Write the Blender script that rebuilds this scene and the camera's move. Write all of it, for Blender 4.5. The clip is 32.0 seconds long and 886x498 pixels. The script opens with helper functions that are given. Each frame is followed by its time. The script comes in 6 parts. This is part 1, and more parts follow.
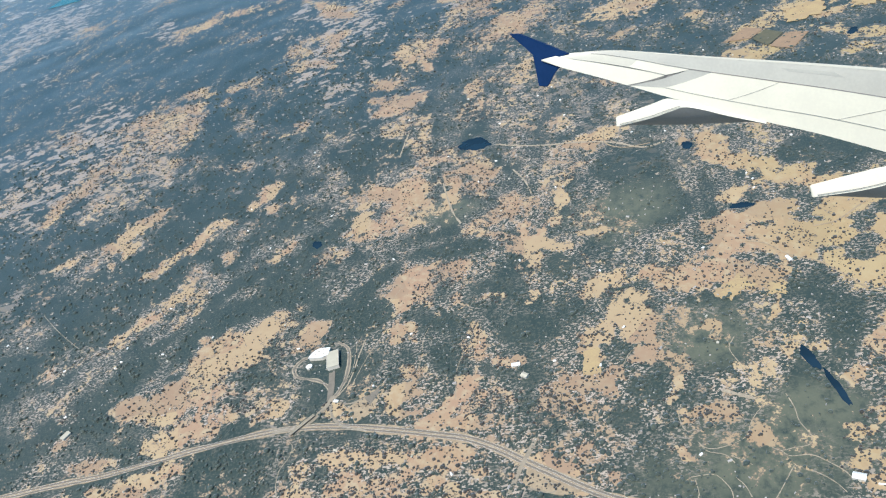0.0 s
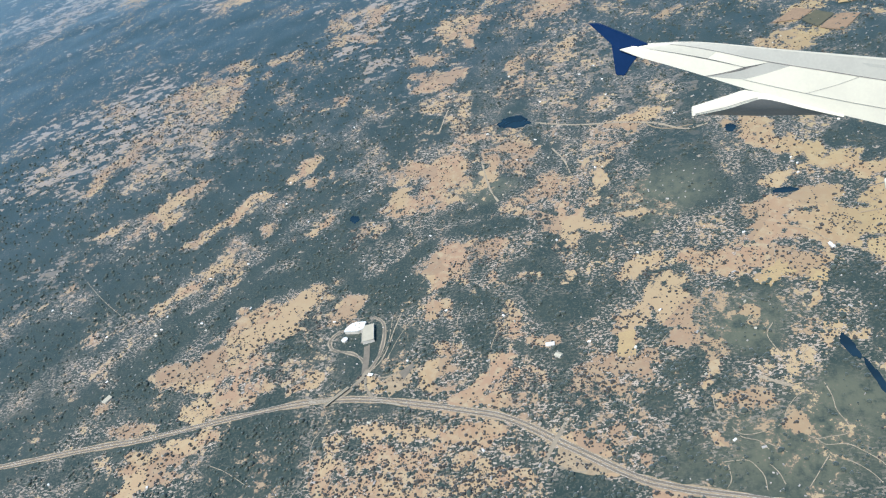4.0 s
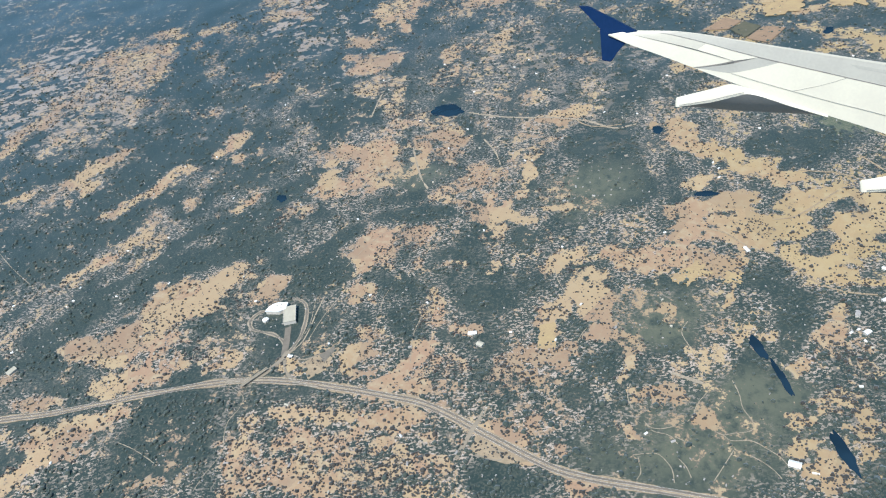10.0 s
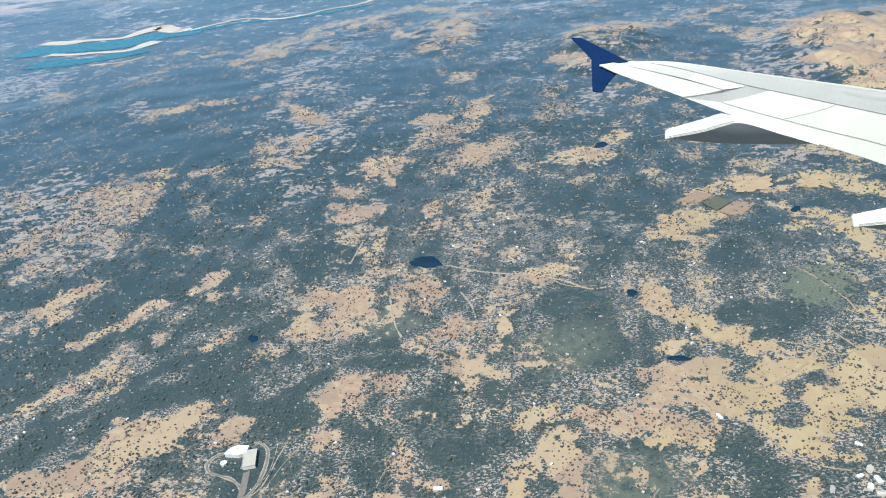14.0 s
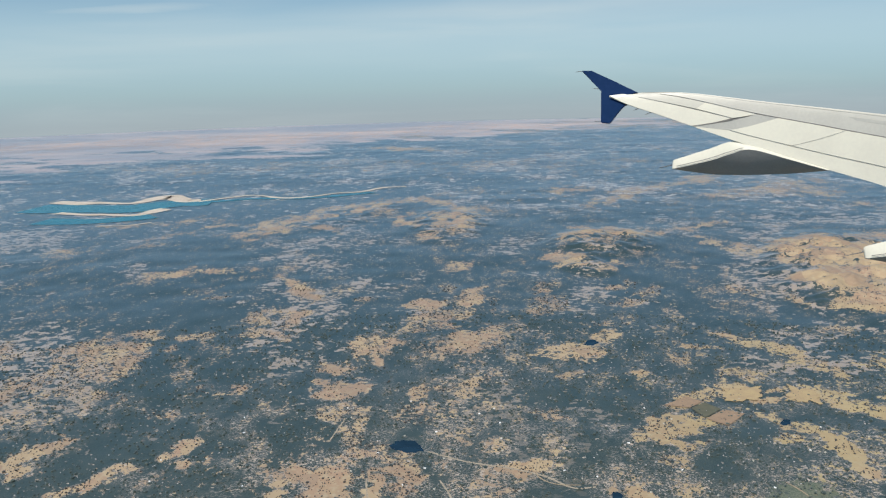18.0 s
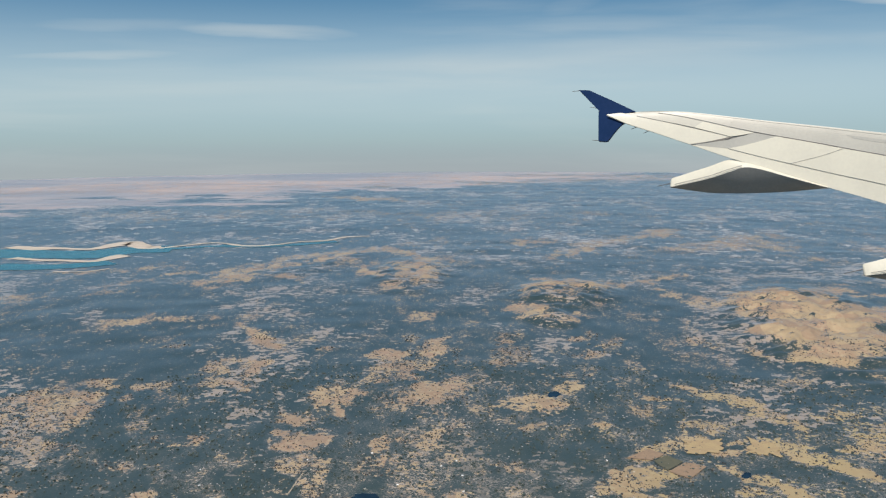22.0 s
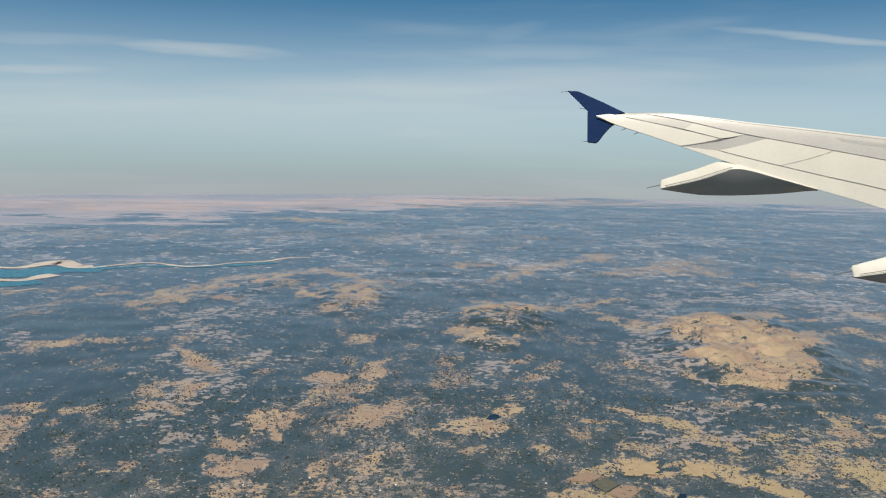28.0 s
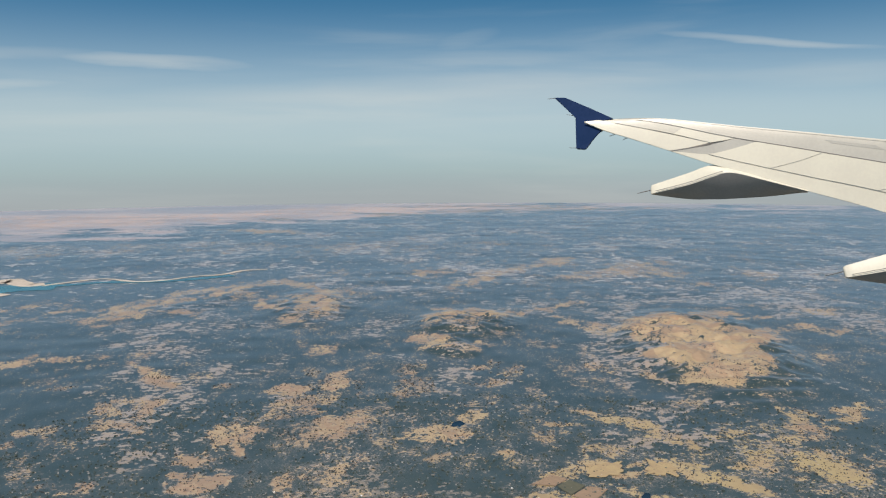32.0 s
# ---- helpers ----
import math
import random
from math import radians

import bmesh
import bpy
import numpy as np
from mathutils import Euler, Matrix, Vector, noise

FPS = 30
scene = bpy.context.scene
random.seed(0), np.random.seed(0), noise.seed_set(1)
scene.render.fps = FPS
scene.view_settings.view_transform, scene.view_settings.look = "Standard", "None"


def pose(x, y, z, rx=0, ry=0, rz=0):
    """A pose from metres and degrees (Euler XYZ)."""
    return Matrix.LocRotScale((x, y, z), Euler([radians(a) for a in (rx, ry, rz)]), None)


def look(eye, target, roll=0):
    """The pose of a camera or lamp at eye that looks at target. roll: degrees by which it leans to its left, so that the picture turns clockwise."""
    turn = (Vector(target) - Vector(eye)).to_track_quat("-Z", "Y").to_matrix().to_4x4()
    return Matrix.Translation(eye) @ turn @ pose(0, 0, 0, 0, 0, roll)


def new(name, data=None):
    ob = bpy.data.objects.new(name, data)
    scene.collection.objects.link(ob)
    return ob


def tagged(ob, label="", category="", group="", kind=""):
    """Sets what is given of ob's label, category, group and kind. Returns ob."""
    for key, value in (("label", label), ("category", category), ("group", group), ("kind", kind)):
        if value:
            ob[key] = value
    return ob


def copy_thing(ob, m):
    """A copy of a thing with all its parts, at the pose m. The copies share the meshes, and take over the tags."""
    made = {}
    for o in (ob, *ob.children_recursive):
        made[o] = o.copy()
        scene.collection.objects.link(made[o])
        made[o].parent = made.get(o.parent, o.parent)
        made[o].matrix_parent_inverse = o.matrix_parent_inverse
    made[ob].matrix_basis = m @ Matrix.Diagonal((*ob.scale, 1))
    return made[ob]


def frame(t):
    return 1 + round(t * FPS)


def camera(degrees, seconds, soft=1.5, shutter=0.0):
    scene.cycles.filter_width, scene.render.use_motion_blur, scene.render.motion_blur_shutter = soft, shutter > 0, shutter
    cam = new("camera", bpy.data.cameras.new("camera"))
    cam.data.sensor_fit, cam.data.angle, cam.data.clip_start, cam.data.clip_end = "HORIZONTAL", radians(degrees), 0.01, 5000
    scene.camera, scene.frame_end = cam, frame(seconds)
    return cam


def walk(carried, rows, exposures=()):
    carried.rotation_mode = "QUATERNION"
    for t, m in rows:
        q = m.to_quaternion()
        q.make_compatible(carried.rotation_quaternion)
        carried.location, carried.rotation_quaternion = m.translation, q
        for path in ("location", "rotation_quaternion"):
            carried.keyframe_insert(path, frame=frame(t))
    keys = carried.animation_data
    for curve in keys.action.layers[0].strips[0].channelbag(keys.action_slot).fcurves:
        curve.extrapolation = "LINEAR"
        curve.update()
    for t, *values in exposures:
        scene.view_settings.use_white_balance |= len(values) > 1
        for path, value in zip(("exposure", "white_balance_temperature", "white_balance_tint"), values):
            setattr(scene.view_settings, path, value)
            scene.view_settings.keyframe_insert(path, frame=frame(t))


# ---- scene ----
cam = camera(56.13, 32.0, soft=1.2)
PATH = [
    (0.0, (10.528, -0.342, 268.395), (-5.06, 82.98, 215.35), -18.18),
    (0.5, (10.385, -0.515, 268.539), (-6.58, 82.34, 215.17), -18.40),
    (1.0, (10.307, -0.577, 268.699), (-7.34, 81.65, 214.60), -18.80),
    (1.5, (10.221, -0.658, 268.771), (-7.85, 80.79, 213.64), -18.99),
    (2.0, (10.166, -0.784, 268.857), (-8.91, 80.38, 213.64), -19.12),
    (2.5, (9.994, -1.044, 269.031), (-10.84, 80.37, 214.83), -19.13),
    (4.5, (9.475, -1.033, 269.266), (-10.11, 80.63, 214.97), -18.09),
    (5.0, (9.337, -0.986, 269.287), (-9.54, 80.69, 214.76), -17.73),
    (5.5, (9.227, -0.958, 269.326), (-9.20, 80.60, 214.47), -17.57),
    (6.0, (9.068, -0.952, 269.336), (-8.79, 80.69, 214.42), -17.10),
    (6.5, (8.924, -0.922, 269.283), (-8.06, 80.77, 214.16), -16.43),
    (7.0, (8.778, -0.743, 269.177), (-6.16, 80.85, 213.33), -15.41),
    (7.5, (8.633, -0.651, 269.113), (-4.95, 80.71, 212.58), -14.60),
    (8.0, (8.563, -0.590, 269.090), (-4.19, 80.51, 212.00), -14.07),
    (8.5, (8.451, -0.588, 269.090), (-3.87, 80.34, 211.65), -13.63),
    (9.0, (8.323, -0.609, 269.108), (-3.77, 80.23, 211.50), -13.21),
    (9.5, (8.171, -0.644, 269.112), (-3.66, 80.19, 211.45), -12.68),
    (10.0, (8.114, -0.687, 269.030), (-3.47, 80.35, 211.59), -12.23),
    (10.5, (7.959, -0.778, 268.993), (-3.62, 80.50, 211.89), -11.70),
    (11.0, (7.857, -0.867, 268.888), (-3.58, 80.42, 211.77), -11.42),
    (11.5, (7.759, -1.008, 268.602), (-3.24, 80.54, 211.78), -10.86),
    (12.0, (7.708, -1.144, 268.061), (-2.39, 82.32, 213.91), -9.78),
    (12.5, (7.616, -1.236, 267.485), (-1.23, 84.68, 217.08), -8.60),
    (13.0, (7.650, -1.398, 266.840), (-0.62, 86.17, 219.26), -8.09),
    (13.5, (7.414, -1.541, 266.138), (0.69, 87.64, 221.40), -7.25),
    (14.0, (7.458, -1.735, 265.384), (0.96, 88.85, 223.52), -6.77),
    (14.5, (7.778, -1.984, 264.681), (-0.21, 89.82, 225.84), -6.73),
    (15.0, (7.808, -2.186, 263.899), (-0.39, 90.93, 228.36), -6.26),
    (15.5, (7.719, -2.351, 262.967), (-0.06, 92.12, 231.11), -5.27),
    (17.5, (7.160, -2.478, 260.834), (2.16, 95.05, 239.32), -2.02),
    (18.0, (6.956, -2.459, 260.615), (2.85, 95.34, 240.16), -1.46),
    (18.5, (6.828, -2.422, 260.451), (3.53, 95.55, 240.68), -1.20),
    (19.0, (6.706, -2.380, 260.289), (4.19, 95.70, 240.97), -1.05),
    (19.5, (6.560, -2.354, 260.133), (4.74, 95.85, 241.37), -0.79),
    (20.0, (6.444, -2.331, 260.002), (5.16, 96.03, 242.04), -0.63),
    (20.5, (6.354, -2.307, 259.868), (5.47, 96.29, 243.18), -0.56),
    (21.0, (6.244, -2.292, 259.777), (5.74, 96.50, 244.26), -0.47),
    (21.5, (6.143, -2.271, 259.693), (6.08, 96.62, 244.84), -0.42),
    (22.0, (6.015, -2.253, 259.624), (6.43, 96.69, 245.11), -0.29),
    (22.5, (5.914, -2.249, 259.520), (6.67, 96.74, 245.33), -0.20),
    (23.0, (5.801, -2.232, 259.426), (6.97, 96.83, 245.79), -0.06),
    (23.5, (5.731, -2.205, 259.340), (7.24, 96.95, 246.44), 0.04),
    (24.0, (5.599, -2.180, 259.263), (7.62, 97.03, 246.88), 0.28),
    (24.5, (5.456, -2.150, 259.179), (8.03, 97.08, 247.08), 0.43),
    (25.0, (5.359, -2.106, 259.104), (8.50, 97.14, 247.26), 0.57),
    (25.5, (5.231, -2.069, 259.065), (8.97, 97.12, 246.96), 0.63),
    (27.5, (4.848, -1.736, 258.940), (12.13, 97.32, 247.29), 0.87),
    (28.0, (4.747, -1.725, 258.919), (12.35, 97.29, 247.16), 0.87),
    (28.5, (4.612, -1.701, 258.870), (12.62, 97.28, 247.06), 0.83),
    (29.0, (4.502, -1.679, 258.870), (12.87, 97.27, 247.09), 0.77),
    (29.5, (4.408, -1.649, 258.870), (13.17, 97.27, 247.14), 0.69),
    (30.0, (4.285, -1.620, 258.885), (13.46, 97.30, 247.45), 0.59),
    (30.5, (4.186, -1.560, 258.901), (13.99, 97.33, 247.71), 0.42),
    (31.0, (4.108, -1.481, 258.936), (14.67, 97.36, 248.04), 0.18),
    (31.5, (4.026, -1.391, 258.928), (15.47, 97.37, 248.15), -0.13),
    (32.0, (3.899, -1.279, 258.968), (16.45, 97.34, 248.13), -0.32),
]
walk(cam, [(t, look(e, a, r)) for t, e, a, r in PATH], exposures=[(0, 0.95, 6200, 10), (3, 0.91, 6150, 10), (11, 0.90, 6100, 10), (13, 1.01, 5950, 10), (14, 1.02, 5950, 10), (15.5, 0.84, 6000, 10), (18, 0.53, 6450, 11), (24, 0.47, 6750, 14), (32, 0.46, 6950, 15)])

# ---- world, sun, exposure ----
SUN_DIR = Vector((-0.22, -0.47, 0.85)).normalized()
world = bpy.data.worlds.new("sky")
scene.world = world
world.use_nodes = True
wn, wl = world.node_tree.nodes, world.node_tree.links
wn.clear()
w_out, w_bg = wn.new("ShaderNodeOutputWorld"), wn.new("ShaderNodeBackground")
w_co, w_sep, w_max, w_com = wn.new("ShaderNodeTexCoord"), wn.new("ShaderNodeSeparateXYZ"), wn.new("ShaderNodeMath"), wn.new("ShaderNodeCombineXYZ")
w_sky = wn.new("ShaderNodeTexSky")
w_sky.sky_type, w_sky.sun_disc = "NISHITA", False
w_sky.sun_elevation = math.asin(SUN_DIR.z)
w_sky.sun_rotation = math.atan2(SUN_DIR.x, SUN_DIR.y)
w_sky.altitude, w_sky.air_density, w_sky.dust_density, w_sky.ozone_density = 4000, 1.0, 0.3, 1.2
w_max.operation, w_max.inputs[1].default_value, w_max.inputs[2].default_value = "MULTIPLY_ADD", 2.0, 0.06
w_low = wn.new("ShaderNodeMath")
w_low.operation, w_low.inputs[1].default_value = "MAXIMUM", 0.03
wl.new(w_co.outputs["Generated"], w_sep.inputs[0])
wl.new(w_sep.outputs[2], w_max.inputs[0])
wl.new(w_max.outputs[0], w_low.inputs[0])
for k in (0, 1):
    wl.new(w_sep.outputs[k], w_com.inputs[k])
wl.new(w_low.outputs[0], w_com.inputs[2])
wl.new(w_com.outputs[0], w_sky.inputs[0])
# summer haze thickening towards the horizon
w_haze, w_hz = wn.new("ShaderNodeMapRange"), wn.new("ShaderNodeMix")
w_haze.interpolation_type = "SMOOTHSTEP"
w_haze.inputs[1].default_value, w_haze.inputs[2].default_value, w_haze.inputs[3].default_value, w_haze.inputs[4].default_value = -0.06, 0.20, 1.0, 0.0
wl.new(w_sep.outputs[2], w_haze.inputs[0])
w_hz.data_type = "RGBA"
w_low2, w_band, w_gain = wn.new("ShaderNodeMapRange"), wn.new("ShaderNodeValToRGB"), wn.new("ShaderNodeMix")
w_low2.inputs[1].default_value, w_low2.inputs[2].default_value = -0.06, 0.14
# from the far dusty plain through blue-grey haze to the pale veil above it
w_band.color_ramp.interpolation = "B_SPLINE"
stops = w_band.color_ramp.elements
for place, tone in ((0.0, (0.52, 0.605, 0.64)), (0.14, (0.50, 0.605, 0.65)), (0.28, (0.54, 0.66, 0.69)), (0.44, (0.73, 0.82, 0.775)), (0.62, (0.89, 0.97, 0.855)), (1.0, (0.88, 0.98, 0.89))):
    stop = stops[0] if place == 0.0 else stops[-1] if place == 1.0 else stops.new(place)
    stop.position, stop.color = place, (*tone, 1)
w_gain.data_type, w_gain.blend_type = "RGBA", "MULTIPLY"
w_gain.clamp_result = False
w_gain.inputs[0].default_value, w_gain.inputs[7].default_value = 1.0, (6.2, 6.2, 6.2, 1)
wl.new(w_sep.outputs[2], w_low2.inputs[0])
wl.new(w_low2.outputs[0], w_band.inputs[0])
wl.new(w_band.outputs[0], w_gain.inputs[6])
wl.new(w_gain.outputs[2], w_hz.inputs[7])
wl.new(w_haze.outputs[0], w_hz.inputs[0])
w_tint = wn.new("ShaderNodeMix")
w_tint.data_type, w_tint.blend_type = "RGBA", "MULTIPLY"
w_tint.inputs[0].default_value, w_tint.inputs[7].default_value = 1.0, (0.42, 1.19, 1.22, 1)
wl.new(w_sky.outputs[0], w_tint.inputs[6])
wl.new(w_tint.outputs[2], w_hz.inputs[6])
# thin cirrus veils, drawn out along the horizon
w_map, w_noise, w_ramp, w_mix = wn.new("ShaderNodeMapping"), wn.new("ShaderNodeTexNoise"), wn.new("ShaderNodeMapRange"), wn.new("ShaderNodeMix")
w_map.inputs["Scale"].default_value = (1.5, 1.5, 15.0)
w_map.inputs["Rotation"].default_value = (0.0, radians(-2.0), 0.0)
w_map.inputs["Location"].default_value = (0.35, 0.0, 0.4)
w_noise.inputs["Scale"].default_value, w_noise.inputs["Detail"].default_value, w_noise.inputs["Roughness"].default_value = 1.5, 5.0, 0.5
w_noise.inputs["Distortion"].default_value = 0.3
w_ramp.interpolation_type = "SMOOTHSTEP"
w_ramp.inputs[1].default_value, w_ramp.inputs[2].default_value, w_ramp.inputs[4].default_value = 0.46, 0.88, 0.75
w_mix.data_type = "RGBA"
w_mix.inputs[7].default_value = (5.8, 6.4, 6.3, 1)
wl.new(w_co.outputs["Generated"], w_map.inputs[0])
wl.new(w_map.outputs[0], w_noise.inputs[0])
wl.new(w_noise.outputs[0], w_ramp.inputs[0])
# the longer streaks: place along and above the horizon, half length, slope, half depth, strength
def w_arith(op, a, b=0.0):
    m = wn.new("ShaderNodeMath")
    m.operation = op
    for k, v in enumerate((a, b)):
        if isinstance(v, (int, float)):
            m.inputs[k].default_value = v
        else:
            wl.new(v, m.inputs[k])
    return m.outputs[0]


w_ahead = w_arith("MAXIMUM", w_sep.outputs[1], 0.05)
w_along, w_up = w_arith("DIVIDE", w_sep.outputs[0], w_ahead), w_arith("DIVIDE", w_sep.outputs[2], w_ahead)
w_fray = wn.new("ShaderNodeTexNoise")
w_fray.inputs["Scale"].default_value, w_fray.inputs["Detail"].default_value = 5.0, 5.0
w_fmap = wn.new("ShaderNodeMapping")
w_fmap.inputs["Scale"].default_value = (1.0, 1.0, 9.0)
wl.new(w_co.outputs["Generated"], w_fmap.inputs[0])
wl.new(w_fmap.outputs[0], w_fray.inputs[0])
w_wave = w_arith("MULTIPLY", w_arith("SUBTRACT", w_fray.outputs[0], 0.5), 0.022)
w_veil = w_arith("MULTIPLY", w_ramp.outputs[0], 0.5)
for s_along, s_up, s_half, s_slope, s_deep, s_strong in (
        (-0.36, 0.122, 0.113, -0.014, 0.0088, 0.35),
        (-0.206, 0.113, 0.117, -0.06, 0.0082, 0.62),
        (-0.399, 0.084, 0.113, 0.02, 0.0061, 0.5),
        (0.541, 0.145, 0.169, -0.048, 0.0061, 0.5),
        (0.209, 0.12, 0.13, 0.019, 0.0109, 0.35),
        (0.141, 0.079, 0.305, 0.032, 0.0272, 0.42),
        (0.634, 0.105, 0.152, 0.06, 0.019, 0.4),
        (-0.05, 0.073, 0.198, -0.001, 0.015, 0.3),
        (0.16, 0.143, 0.04, 0.264, 0.0122, 0.2),
        (0.114, 0.05, 0.677, 0.027, 0.0408, 0.25),
):
    off = w_arith("SUBTRACT", w_along, s_along)
    du = w_arith("DIVIDE", off, s_half)
    line = w_arith("ADD", w_arith("MULTIPLY", off, s_slope), s_up)
    dv = w_arith("DIVIDE", w_arith("SUBTRACT", w_arith("ADD", w_up, w_wave), line), s_deep)
    near = w_arith("MAXIMUM", w_arith("SUBTRACT", 1.0, w_arith("ADD", w_arith("MULTIPLY", du, du), w_arith("MULTIPLY", dv, dv))), 0.0)
    near = w_arith("MULTIPLY", near, w_arith("MULTIPLY", w_arith("ADD", w_fray.outputs[0], 0.1), s_strong))
    w_veil = w_arith("MAXIMUM", w_veil, near) if s_strong > 0.45 else w_arith("ADD", w_veil, w_arith("MULTIPLY", near, 0.6))
w_cap = w_arith("MINIMUM", w_veil, 0.85)
wl.new(w_cap, w_mix.inputs[0])
wl.new(w_hz.outputs[2], w_mix.inputs[6])
wl.new(w_mix.outputs[2], w_bg.inputs[0])
w_bg.inputs[1].default_value = 0.080
wl.new(w_bg.outputs[0], w_out.inputs[0])

sun = new("sun", bpy.data.lights.new("sun", "SUN"))
sun.data.energy, sun.data.angle, sun.data.color = 3.2, radians(0.53), (1.0, 0.96, 0.90)
sun.matrix_world = look((0, 0, 900), Vector((0, 0, 900)) - SUN_DIR)


# ---- materials ----
def material(name, color, rough=0.7, metal=0.0, spec=0.5):
    m = bpy.data.materials.new(name)
    m.use_nodes = True
    b = m.node_tree.nodes["Principled BSDF"]
    b.inputs["Base Color"].default_value = (*color, 1)
    b.inputs["Roughness"].default_value, b.inputs["Metallic"].default_value = rough, metal
    b.inputs["Specular IOR Level"].default_value = spec
    return m, m.node_tree.nodes, m.node_tree.links, b


def noise_node(n, l, scale, detail=4.0, rough=0.55, stretch=(1, 1, 1), turn=0.0, coord=None):
    """Noise over the object's own metres; scale is one over the size of its features."""
    geo, mp, tex = coord or n.new("ShaderNodeTexCoord"), n.new("ShaderNodeMapping"), n.new("ShaderNodeTexNoise")
    mp.inputs["Scale"].default_value = stretch
    mp.inputs["Rotation"].default_value = (0, 0, radians(turn))
    tex.inputs["Scale"].default_value, tex.inputs["Detail"].default_value, tex.inputs["Roughness"].default_value = scale, detail, rough
    l.new(geo.outputs["Object"], mp.inputs[0])
    l.new(mp.outputs[0], tex.inputs["Vector"])
    return tex.outputs["Fac"]


def arith(n, l, op, a, b=None):
    m = n.new("ShaderNodeMath")
    m.operation = op
    for k, v in enumerate((a, b)):
        if v is None:
            continue
        if isinstance(v, (int, float)):
            m.inputs[k].default_value = v
        else:
            l.new(v, m.inputs[k])
    return m.outputs[0]


def steps(n, l, value, lo, hi, smooth=True):
    r = n.new("ShaderNodeMapRange")
    r.interpolation_type = "SMOOTHSTEP" if smooth else "LINEAR"
    r.inputs[1].default_value, r.inputs[2].default_value = lo, hi
    l.new(value, r.inputs[0])
    return r.outputs[0]


def blend(n, l, fac, a, b):
    m = n.new("ShaderNodeMix")
    m.data_type = "RGBA"
    if isinstance(fac, (int, float)):
        m.inputs[0].default_value = fac
    else:
        l.new(fac, m.inputs[0])
    for k, v in ((6, a), (7, b)):
        if isinstance(v, tuple):
            m.inputs[k].default_value = (*v, 1)
        else:
            l.new(v, m.inputs[k])
    return m.outputs[2]


def bumped(n, l, b, height, strength, distance):
    bp = n.new("ShaderNodeBump")
    bp.inputs["Strength"].default_value, bp.inputs["Distance"].default_value = strength, distance
    l.new(height, bp.inputs["Height"])
    l.new(bp.outputs[0], b.inputs["Normal"])


def mottled(name, c1, c2, rough, scale, spec=0.5, metal=0.0, fine=8.0, bump=0.0):
    """Two colours mixed by coarse and fine noise."""
    m, n, l, b = material(name, c1, rough, metal, spec)
    co = noise_node(n, l, scale)
    fi = noise_node(n, l, scale * fine, 3.0)
    f = steps(n, l, arith(n, l, "ADD", arith(n, l, "MULTIPLY", co, 0.6), arith(n, l, "MULTIPLY", fi, 0.4)), 0.36, 0.64)
    l.new(blend(n, l, f, c1, c2), b.inputs["Base Color"])
    l.new(arith(n, l, "ADD", arith(n, l, "MULTIPLY", fi, 0.2), rough - 0.1), b.inputs["Roughness"])
    if bump:
        bumped(n, l, b, fi, 0.5, bump)
    return m


